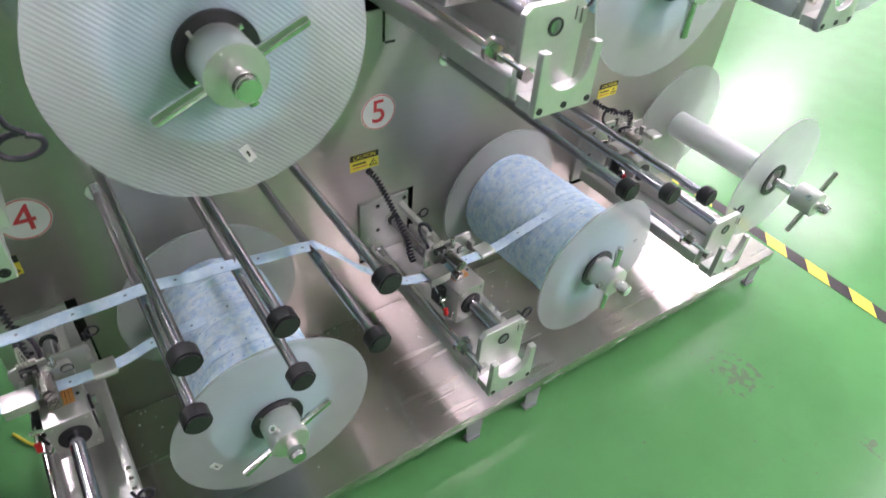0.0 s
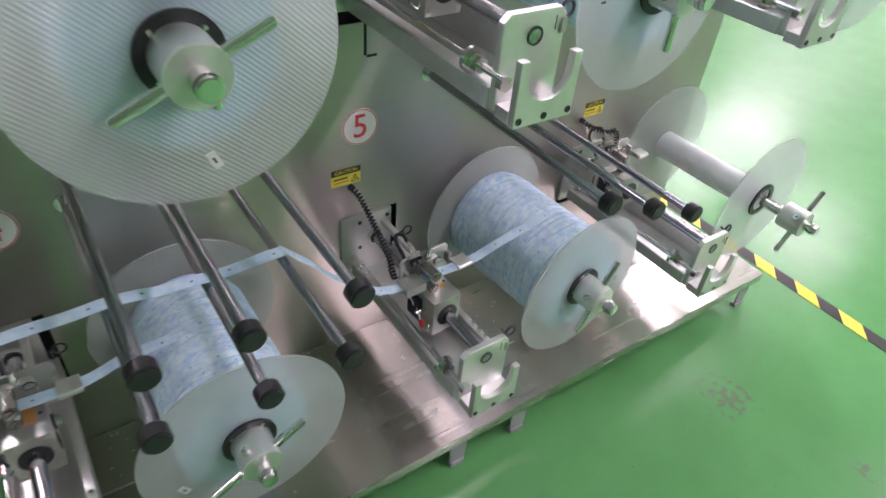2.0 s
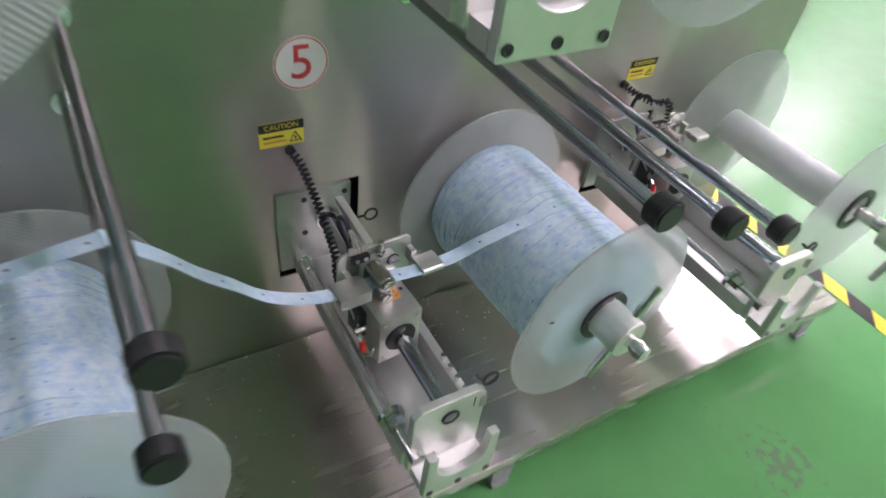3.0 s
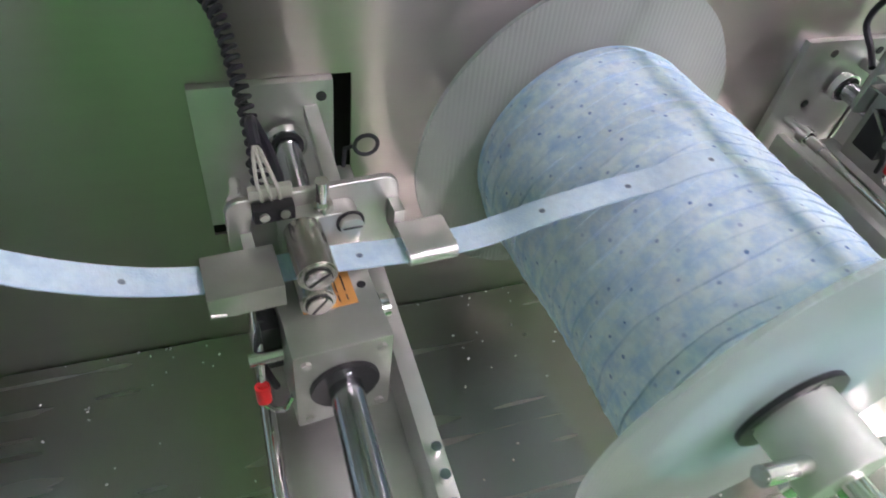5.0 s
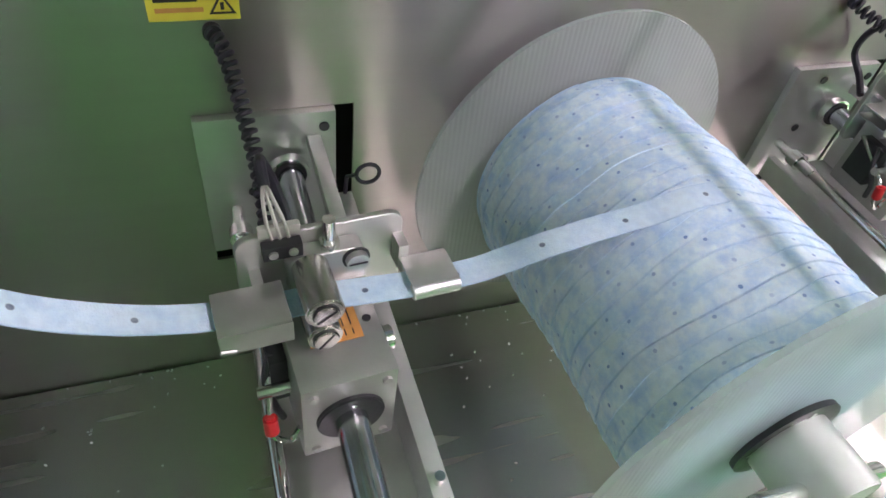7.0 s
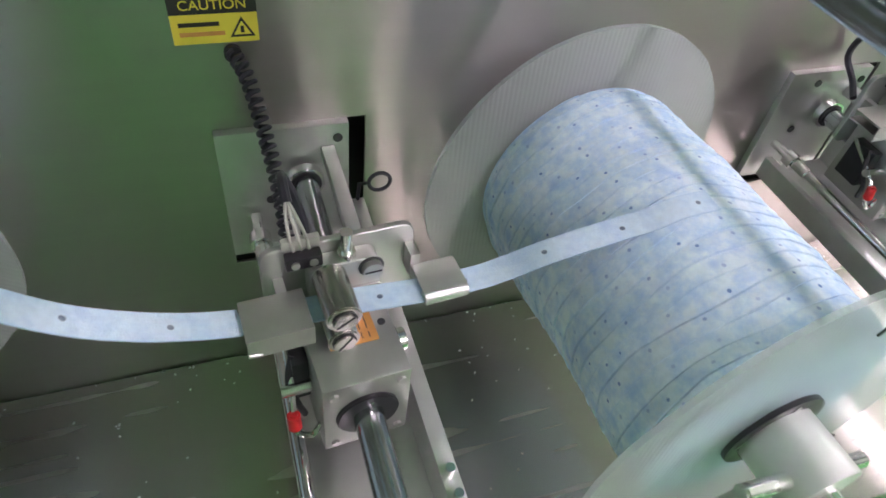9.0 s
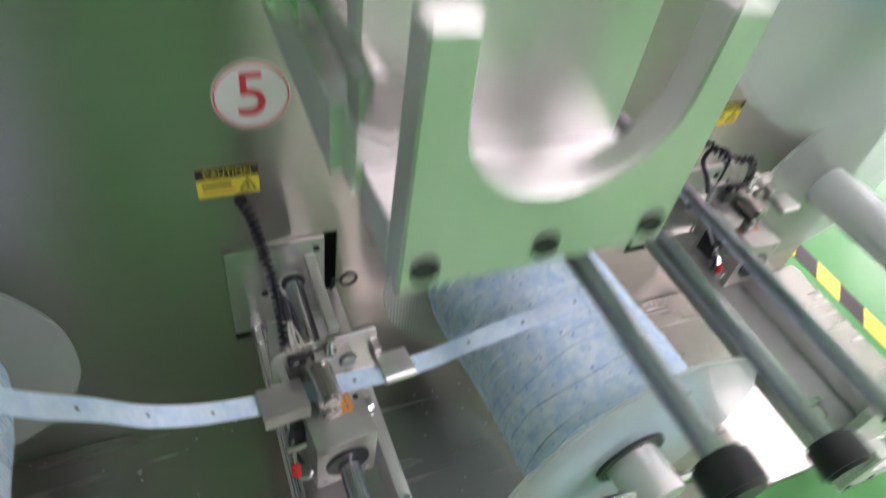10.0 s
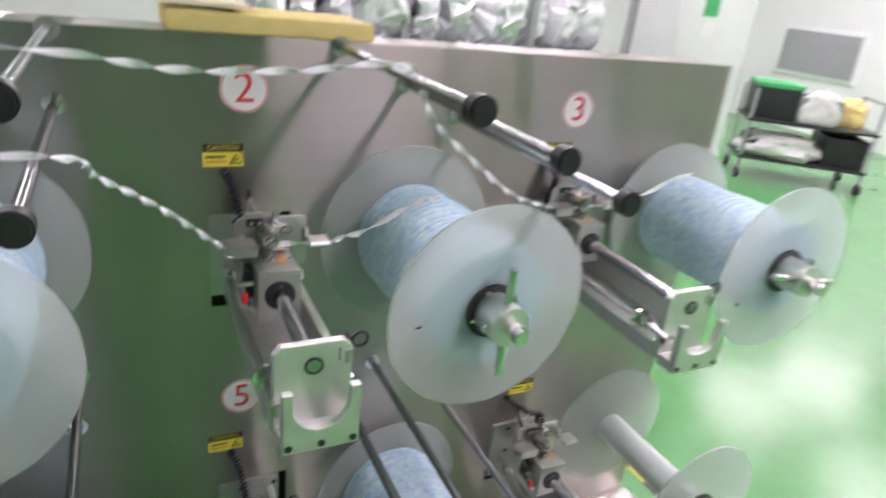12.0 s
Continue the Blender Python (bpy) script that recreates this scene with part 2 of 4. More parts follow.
GREENP = material("green_plastic", (0.03, 0.40, 0.14), 0.4, 0.0, 0.1, 20)
GREY = material("grey_panel", (0.30, 0.31, 0.32), 0.5, 0.0, 0.1, 10)
CLOTH = material("off_white_sack", (0.62, 0.62, 0.60), 0.8, 0.0, 0.15, 12, 0.5, 60)
FILM = material("clear_film", (0.80, 0.81, 0.83), 0.15, 0.25, 0.3, 14, 0.8, 30)


# ---------------------------------------------------------------- mesh helpers
def box(x0, y0, z0, x1, y1, z1, bevel=0.0, bm=None):
    bm = bm or bmesh.new()
    vs = bmesh.ops.create_cube(bm, size=1.0)["verts"]
    bmesh.ops.transform(bm, verts=vs, matrix=Matrix.Translation(((x0 + x1) / 2, (y0 + y1) / 2, (z0 + z1) / 2)) @ Matrix.Diagonal((abs(x1 - x0), abs(y1 - y0), abs(z1 - z0), 1)))
    if bevel:
        es = list({e for v in vs for e in v.link_edges})
        bmesh.ops.bevel(bm, geom=es, offset=bevel, segments=2, affect="EDGES", profile=0.6)
    return bm


def cyl(a, b, r, r2=None, seg=24, bm=None, bevel=0.0):
    """A round bar from a to b."""
    bm = bm or bmesh.new()
    a, b = Vector(a), Vector(b)
    d = b - a
    m = Matrix.Translation((a + b) / 2) @ d.to_track_quat("Z", "Y").to_matrix().to_4x4()
    vs = bmesh.ops.create_cone(bm, cap_ends=True, segments=seg, radius1=r, radius2=r if r2 is None else r2, depth=d.length, matrix=m)["verts"]
    if bevel:
        es = list({e for v in vs for e in v.link_edges if len(e.link_faces) == 2 and any(len(f.verts) > 4 for f in e.link_faces)})
        bmesh.ops.bevel(bm, geom=es, offset=bevel, segments=2, affect="EDGES")
    return bm


def ring(a, b, r_in, r_out, seg=32, bm=None):
    """A tube with a wall, from a to b."""
    bm = bm or bmesh.new()
    a, b = Vector(a), Vector(b)
    q = (b - a).to_track_quat("Z", "Y").to_matrix()
    loops = []
    for p, r in ((a, r_in), (a, r_out), (b, r_out), (b, r_in)):
        loops.append([bm.verts.new(p + q @ Vector((r * math.cos(2 * math.pi * i / seg), r * math.sin(2 * math.pi * i / seg), 0))) for i in range(seg)])
    for k in range(4):
        l0, l1 = loops[k], loops[(k + 1) % 4]
        for i in range(seg):
            bm.faces.new((l0[i], l0[(i + 1) % seg], l1[(i + 1) % seg], l1[i]))
    bmesh.ops.recalc_face_normals(bm, faces=bm.faces)
    return bm


def prism(points, y0, y1, bevel=0.0, bm=None):
    """An outline in x and z, drawn out from y0 to y1."""
    bm = bm or bmesh.new()
    f = bm.faces.new([bm.verts.new((x, y0, z)) for x, z in points])
    ext = bmesh.ops.extrude_face_region(bm, geom=[f])
    vs = [g for g in ext["geom"] if isinstance(g, bmesh.types.BMVert)]
    bmesh.ops.translate(bm, verts=vs, vec=(0, y1 - y0, 0))
    bmesh.ops.recalc_face_normals(bm, faces=bm.faces)
    if bevel:
        bmesh.ops.bevel(bm, geom=list(bm.edges), offset=bevel, segments=1, affect="EDGES")
    return bm


def tube(points, r, seg=8, bm=None):
    """A round wire along points."""
    bm = bm or bmesh.new()
    pts = [Vector(p) for p in points]
    rows = []
    up = Vector((0.13, 0.21, 0.97))
    for i, p in enumerate(pts):
        d = (pts[min(i + 1, len(pts) - 1)] - pts[max(i - 1, 0)]).normalized()
        s = d.cross(up).normalized()
        u = s.cross(d)
        up = u
        rows.append([bm.verts.new(p + r * (math.cos(2 * math.pi * k / seg) * s + math.sin(2 * math.pi * k / seg) * u)) for k in range(seg)])
    for a, b in zip(rows, rows[1:]):
        for k in range(seg):
            bm.faces.new((a[k], a[(k + 1) % seg], b[(k + 1) % seg], b[k]))
    bm.faces.new(rows[0])
    bm.faces.new(rows[-1])
    bmesh.ops.recalc_face_normals(bm, faces=bm.faces)
    return bm


def glide(points, n=10):
    """Points of a smooth line through the given ones."""
    p = [Vector(q) for q in points]
    p = [2 * p[0] - p[1], *p, 2 * p[-1] - p[-2]]
    out = []
    for i in range(1, len(p) - 2):
        for k in range(n):
            t = k / n
            a, b, c, d = p[i - 1:i + 3]
            out.append(0.5 * (2 * b + (c - a) * t + (2 * a - 5 * b + 4 * c - d) * t * t + (3 * b - a - 3 * c + d) * t ** 3))
    out.append(p[-2])
    return out


def part(name, bm, mat, parent=None, label="", smooth=True):
    me = bpy.data.meshes.new(name)
    bm.to_mesh(me)
    bm.free()
    me.materials.append(mat)
    if smooth:
        me.polygons.foreach_set("use_smooth", [True] * len(me.polygons))
        me.set_sharp_from_angle(angle=radians(35))
    ob = new(name, me)
    if parent:
        ob.parent = parent
    if label:
        ob["label"] = label
    return ob


def thing(name, label, category, group="", m=None, kind=""):
    ob = new(name)
    ob.empty_display_size = 0.05
    if m is not None:
        ob.matrix_basis = m
    return tagged(ob, label, category, group, kind)


def letters(name, text, size, mat, parent, m, depth=0.0006):
    """Writing, as a mesh, upright on a wall: x along it, facing -y."""
    cu = bpy.data.curves.new(name, "FONT")
    cu.body, cu.size, cu.extrude, cu.align_x, cu.align_y = text, size, depth, "CENTER", "CENTER"
    tmp = bpy.data.objects.new(name, cu)
    scene.collection.objects.link(tmp)
    me = bpy.data.meshes.new_from_object(tmp.evaluated_get(bpy.context.evaluated_depsgraph_get()))
    bpy.data.objects.remove(tmp)
    me.materials.clear()
    me.materials.append(mat)
    ob = new(name, me)
    ob.parent = parent
    ob.matrix_basis = m
    return ob


def ribbon(points, width, across=(0, 1, 0), sag=0.0, step=0.072, thick=0.0006, twist=None):
    """A strip of tape along points with UVs: U along it in dot steps, V across. across: its width's way."""
    bm = bmesh.new()
    uv = bm.loops.layers.uv.new("UVMap")
    pts = [Vector(p) for p in points]
    rows, s = [], 0.0
    for i, p in enumerate(pts):
        if i:
            s += (p - pts[i - 1]).length
        d = (pts[min(i + 1, len(pts) - 1)] - pts[max(i - 1, 0)]).normalized()
        a = Vector(across)
        if twist:
            a = Matrix.Rotation(twist(i / (len(pts) - 1)), 3, d) @ a
        a = (a - d * a.dot(d)).normalized()
        n = a.cross(d)
        lift = n * thick
        curl = n * 0.0012 * math.sin(s * 55)
        rows.append((s, [bm.verts.new(p + a * width * k + curl * abs(k) * 2 + q) for q in (lift, -lift) for k in (-0.5, -0.25, 0, 0.25, 0.5)]))
    def face(vs, us, vv):
        f = bm.faces.new(vs)
        for l, u, v in zip(f.loops, us, vv):
            l[uv].uv = (u / step, v)
    for (s0, r0), (s1, r1) in zip(rows, rows[1:]):
        for k in range(4):
            face((r0[k], r0[k + 1], r1[k + 1], r1[k]), (s0, s0, s1, s1), (k / 4, k / 4 + 0.25, k / 4 + 0.25, k / 4))
            face((r0[k + 5], r1[k + 5], r1[k + 6], r0[k + 6]), (s0, s1, s1, s0), (k / 4, k / 4, k / 4 + 0.25, k / 4 + 0.25))
        face((r0[0], r1[0], r1[5], r0[5]), (s0, s1, s1, s0), (0.02,) * 4)
        face((r0[4], r0[9], r1[9], r1[4]), (s0, s0, s1, s1), (0.02,) * 4)
    bmesh.ops.recalc_face_normals(bm, faces=bm.faces)
    return bm


# ---------------------------------------------------------------- plan
COLS = (-0.675, 0.103, 0.827)          # traverse shafts, along the panel
ROWS = (0.476, 1.134)                  # their heights
BASE = 0.15                            # top of the tray
TOP = 1.528                            # top of the panel
X0, X1 = -0.745, 1.292                 # ends of the panel


# ---------------------------------------------------------------- room
floor = tagged(part("floor", box(-14, -12, -0.1, 16, 14, 0.0), FLOOR, smooth=False), "glossy green epoxy-painted workshop floor with scuffs", "floor", kind="structure")
for nm, b in (("wall_east", (9.6, -12, 0, 9.8, 14, 3.4)), ("wall_north", (-14, 9.0, 0, 16, 9.2, 3.4)), ("wall_south", (-14, -11.8, 0, 16, -11.6, 3.4)), ("wall_west", (-13.8, -12, 0, -13.6, 14, 3.4))):
    tagged(part(nm, box(*b), PAINT, smooth=False), "plain white painted workshop wall", "wall", kind="structure")
tagged(part("ceiling", box(-14, -12, 3.4, 16, 14, 3.5), CEIL, smooth=False), "plain off-white workshop ceiling", "ceiling", kind="structure")


def ceiling_light(x, y):
    t = thing("ceiling_light", "long white ceiling light with a lit diffuser", "ceiling light", "ceiling lights", pose(x, y, 3.4))
    part("housing", box(-0.19, -0.62, -0.06, 0.19, 0.62, 0, 0.01), WHITEV, t)
    part("diffuser", box(-0.17, -0.60, -0.075, 0.17, 0.60, -0.062, 0.004), LIGHT, t, "lit white diffuser")
    return t


first_light = ceiling_light(1.55, 1.65)
# column gx -1: unseen fill lights added to brighten the spools from the left
for gx in range(-1, 4):
    for gy in (-4.3, -1.75, 1.65, 3.6, 6.2):
        if (gx, gy) not in ((0, -4.3), (0, -1.75), (1, 1.65), (-1, -1.75), (-1, 3.6), (0, 3.6), (-1, 6.2)):
            copy_thing(first_light, pose(-1.3 + 2.85 * gx, gy, 3.4))

# unseen light added off the grid for the bright reflection on the floor
copy_thing(first_light, pose(8.9, 3.6, 3.4))

# black and yellow marking tape on the floor
mark = thing("floor_marking", "black and yellow striped marking tape stuck on the green floor", "floor tape", kind="structure")
for i in range(60):
    y = 3.0 - 0.085 * i
    bm = bmesh.new()
    bm.faces.new([bm.verts.new(p) for p in ((1.535, y, 0.0015), (1.59, y + 0.05, 0.0015), (1.59, y - 0.035, 0.0015), (1.535, y - 0.085, 0.0015))])
    ext = bmesh.ops.extrude_face_region(bm, geom=list(bm.faces))
    bmesh.ops.translate(bm, verts=[g for g in ext["geom"] if isinstance(g, bmesh.types.BMVert)], vec=(0, 0, 0.0008))
    bmesh.ops.recalc_face_normals(bm, faces=bm.faces)
    part("stripe", bm, YELLOW if i % 2 else INK, mark, smooth=False)

# ---------------------------------------------------------------- cabinet and tray
cabinet = thing("machine_cabinet", "brushed stainless steel machine cabinet with cut-outs for the traverse units", "machine cabinet")
# front sheet: strips round the cut-outs
CUT = (-0.0858, 0.070, -0.136, 0.0628)   # cut-out round a shaft: x0, x1, z0, z1
xs = sorted([X0, X1] + [c + d for c in COLS for d in CUT[:2]])
xs = [max(x, X0) for x in xs]
zs = sorted([BASE - 0.03, TOP] + [r + d for r in ROWS for d in CUT[2:]])
bm = bmesh.new()
for i in range(len(xs) - 1):
    for j in range(len(zs) - 1):
        cx, cz = (xs[i] + xs[i + 1]) / 2, (zs[j] + zs[j + 1]) / 2
        if xs[i + 1] - xs[i] < 1e-4 or any(c + CUT[0] < cx < c + CUT[1] and r + CUT[2] < cz < r + CUT[3] for c in COLS for r in ROWS):
            continue
        box(xs[i], 0, zs[j], xs[i + 1], 0.004, zs[j + 1], bm=bm)
bmesh.ops.remove_doubles(bm, verts=bm.verts, dist=1e-5)
part("front_panel", bm, STEEL, cabinet, smooth=False)
part("top_panel", box(X0, 0.0045, TOP - 0.004, X1, 0.13, TOP + 0.001), STEEL, cabinet, smooth=False)
part("side_panel", box(X0, 0.0045, BASE - 0.03, X0 + 0.004, 0.13, TOP - 0.005), STEEL, cabinet, smooth=False)
part("side_panel", box(X1 - 0.004, 0.0045, BASE - 0.03, X1, 0.13, TOP - 0.005), STEEL, cabinet, smooth=False)
# back and inner sheet are near-black to stand in for shade behind the cut-outs
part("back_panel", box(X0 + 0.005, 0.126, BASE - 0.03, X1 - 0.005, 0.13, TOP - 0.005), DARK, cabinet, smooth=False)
part("shade_sheet", box(X0 + 0.005, 0.05, BASE, X1 - 0.005, 0.054, TOP - 0.006), DARK, cabinet, "dark sheet standing in for the unlit inside behind the cut-outs", smooth=False)
# slots drawn as flat dark bars, their inner shade put into the colour
part("slot", box(0.083, -0.0006, 0.930, 0.089, -0.0001, 1.008), DARK, cabinet, "narrow slot, its shade drawn as a flat dark bar", smooth=False)
part("slot", box(0.0895, -0.0006, 0.925, 0.113, -0.0001, 0.931), DARK, cabinet, "narrow slot, its shade drawn as a flat dark bar", smooth=False)
for x in (X0 + 0.03, X1 - 0.07):
    part("leg", box(x, 0.07, 0, x + 0.04, 0.11, BASE - 0.031), STEEL, cabinet)

tray = thing("base_tray", "brushed stainless steel tray running along the foot of the cabinet", "tray")
TX0, TX1, TY = -0.745, 1.315, -0.430
part("tray_sheet", box(TX0, TY, BASE - 0.006, TX1, -0.003, BASE), TRAY, tray, smooth=False)
part("front_lip", box(TX0, TY - 0.0005, BASE - 0.034, TX1, TY + 0.003, BASE - 0.0065), TRAY, tray, smooth=False)
part("end_lip", box(TX1 - 0.003, TY + 0.004, BASE - 0.034, TX1, -0.005, BASE - 0.0065), TRAY, tray, smooth=False)
for x in (0.095, 0.29, 1.26):
    bm = prism([(x, BASE - 0.0065), (x + 0.06, BASE - 0.0065), (x + 0.052, 0.012), (x + 0.008, 0.012)], TY + 0.02, TY + 0.024)
    box(x + 0.010, TY + 0.015, 0.0, x + 0.050, TY + 0.035, 0.012, bm=bm)
    part("foot", bm, GREY, tray, smooth=False)

# dark frame of the next machine, beyond the panel's end
neighbour = thing("side_machine", "dark painted machine standing beside the cabinet", "machine")
part("side_sheet", box(-1.7, -0.20, 0.10, -0.885, 0.9, 0.62, 0.006), DARK, neighbour)
part("leg", box(-0.95, -0.18, 0, -0.90, -0.13, 0.10), GREY, neighbour)
part("leg", box(-0.95, 0.80, 0, -0.90, 0.85, 0.10), GREY, neighbour)
part("leg", box(-1.65, 0.80, 0, -1.60, 0.85, 0.10), GREY, neighbour)
part("leg", box(-1.65, -0.18, 0, -1.60, -0.13, 0.10), GREY, neighbour)
hose = thing("air_hose", "thin yellow hose lying on the floor under the tray", "hose")
part("hose", tube(glide([(-0.86, 0.20, 0.004), (-0.82, 0.14, 0.004), (-0.79, 0.17, 0.004), (-0.78, 0.10, 0.004), (-0.80, 0.02, 0.004), (-0.78, -0.06, 0.004)], 8), 0.0035), YELLOW, hose)

# ---------------------------------------------------------------- traverse units


def traverse_unit():
    """A wall plate, a channel with a shaft and a threaded rod, and a chamfered end plate with a fork. Its origin: the shaft at the wall."""
    t = thing("traverse_unit", "aluminium traverse unit with steel shaft and forked end plate", "traverse unit", "traverse units on the panel")
    bm = box(-0.0855, 0.0046, -0.1120, 0.050, 0.016, 0.0625, 0.001)
    part("wall_plate", bm, ANOD, t)
    for x, z in ((-0.037, 0.045), (0.038, 0.045), (-0.037, -0.030)):
        part("bolt_hole", cyl((x, 0.0030, z), (x, 0.0048, z), 0.0052, seg=16), BLACK, t)
    part("shaft", cyl((0, -0.446, 0), (0, 0.004, 0), 0.0125, bevel=0.001), SHAFTM, t)
    part("shaft_collar", ring((0, -0.012, 0), (0, -0.0015, 0), 0.0127, 0.020), CHROME, t)
    part("shaft_seal", ring((0, -0.0135, 0), (0, -0.0118, 0), 0.0127, 0.0165), BLACK, t)
    # channel of folded sheet under the shaft, a raised bar along its far side
    part("channel", box(-0.050, -0.445, -0.098, 0.062, -0.002, -0.093), ALU, t, smooth=False)
    part("channel_side", box(-0.0625, -0.445, -0.104, -0.0505, -0.002, -0.072, 0.001), ALU, t)
    part("rail_bar", box(0.050, -0.445, -0.0925, 0.066, -0.002, -0.040, 0.0015), ALU, t)
    part("stop_rod", cyl((-0.056, -0.475, -0.050), (-0.056, 0.002, -0.050), 0.0062, seg=16), CHROME, t)
    bm = cyl((-0.056, -0.045, -0.05), (-0.056, -0.03, -0.05), 0.012)
    cyl((-0.056, -0.07, -0.05), (-0.056, -0.046, -0.05), 0.008, bm=bm)
    part("stop_collar", bm, CHROME, t)
    bm = ring((-0.056, -0.400, -0.05), (-0.056, -0.392, -0.05), 0.0063, 0.0205)
    cyl((-0.056, -0.419, -0.05), (-0.056, -0.4005, -0.05), 0.0130, seg=6, bm=bm)
    part("stop_nut", bm, CHROME, t)
    part("lock_nut", cyl((-0.050, -0.472, -0.058), (-0.050, -0.4595, -0.058), 0.0125, seg=6), CHROME, t)
    # end plate
    w0, w1, c = -0.058, 0.056, 0.012
    outline = [(w0, -0.104), (w1, -0.104), (w1, 0.036 - c), (w1 - c, 0.036), (w0 + c, 0.036), (w0, 0.036 - c)]
    part("end_plate", prism(outline, -0.459, -0.4455, 0.0012), ALU, t, smooth=False)
    part("shaft_end", cyl((0, -0.4605, 0), (0, -0.455, 0), 0.0105), SHAFTM, t)
    part("bore_rim", ring((0, -0.4612, 0), (0, -0.4585, 0), 0.0105, 0.0140), BLACK, t)
    # fork in front
    pts = [(-0.054, -0.114), (0.058, -0.114), (0.058, -0.014), (0.043, -0.014), (0.042, -0.042)]
    pts += [(0.002 + 0.040 * math.cos(a), -0.042 + 0.036 * math.sin(a)) for a in [-math.pi * k / 14 for k in range(1, 14)]]
    pts += [(-0.038, -0.042), (-0.039, -0.014), (-0.054, -0.014)]
    part("fork", prism(pts, -0.502, -0.4885, 0.001), ALU, t, "bright machined fork", smooth=False)
    part("scribed_mark", box(0.036, -0.4597, 0.004, 0.0375, -0.4588, 0.024), BLACK, t, smooth=False)
    part("latch_block", box(0.046, -0.4625, -0.002, 0.0555, -0.4592, 0.020, 0.0008), CAST, t)
    for k in range(5):
        part("rail_screw", cyl((0.058, -0.43 + 0.022 * k, -0.0402), (0.058, -0.43 + 0.022 * k, -0.030), 0.0042, seg=12), CHROME, t)
    part("guide_bar", box(0.020, -0.13, 0.022, 0.034, 0.004, 0.036, 0.001), ALU, t)
    part("spacer", box(-0.054, -0.488, -0.112, 0.056, -0.4595, -0.092), ALU, t, smooth=False)
    for x in (-0.045, 0.002, 0.049):
        bm = ring((x, -0.5035, -0.103), (x, -0.500, -0.103), 0.003, 0.0055, 16)
        cyl((x, -0.5028, -0.103), (x, -0.500, -0.103), 0.003, seg=6, bm=bm)
        part("socket_screw", bm, BLACK, t)
    # loop of cable at the end plate's corner
    loop = [Vector((0.054 + 0.0 + 0.020 + 0.012 * math.cos(a), -0.440, 0.022 + 0.012 * math.sin(a))) for a in [math.pi + 2 * math.pi * k / 20 for k in range(21)]]
    part("cable_loop", tube([(0.055, -0.43, 0.030), (0.058, -0.436, 0.026), *loop], 0.0026), CABLE, t)
    loop = [Vector((0.076 + 0.012 * math.cos(a), -0.03, 0.006 + 0.012 * math.sin(a))) for a in [math.pi + 2 * math.pi * k / 20 for k in range(21)]]
    part("cable_loop", tube([(0.058, -0.002, -0.05), (0.058, -0.012, -0.01), *loop], 0.0022), CABLE, t)
    return t


unit = traverse_unit()
for i, x in enumerate(COLS):
    for j, z in enumerate(ROWS):
        m = pose(x, -0.014 if j == 0 else 0.0, z)
        if (i, j) == (0, 0):
            unit.matrix_basis = m
        else:
            other = copy_thing(unit, m)
            if (i, j) == (0, 1):
                tail_unit = other
loop = [Vector((0.102 + 0.021 * math.cos(a), -0.440 + 0.004 * math.sin(a / 2), -0.010 + 0.014 * math.sin(a))) for a in [1.2 + 2 * math.pi * k / 24 for k in range(25)]]
part("cable_tail", tube([(0.050, -0.43, 0.040), (0.072, -0.435, 0.046), (0.092, -0.44, 0.034), (0.098, -0.44, 0.014), *loop], 0.0034), CABLE, tail_unit, "black cable tail in a loop")


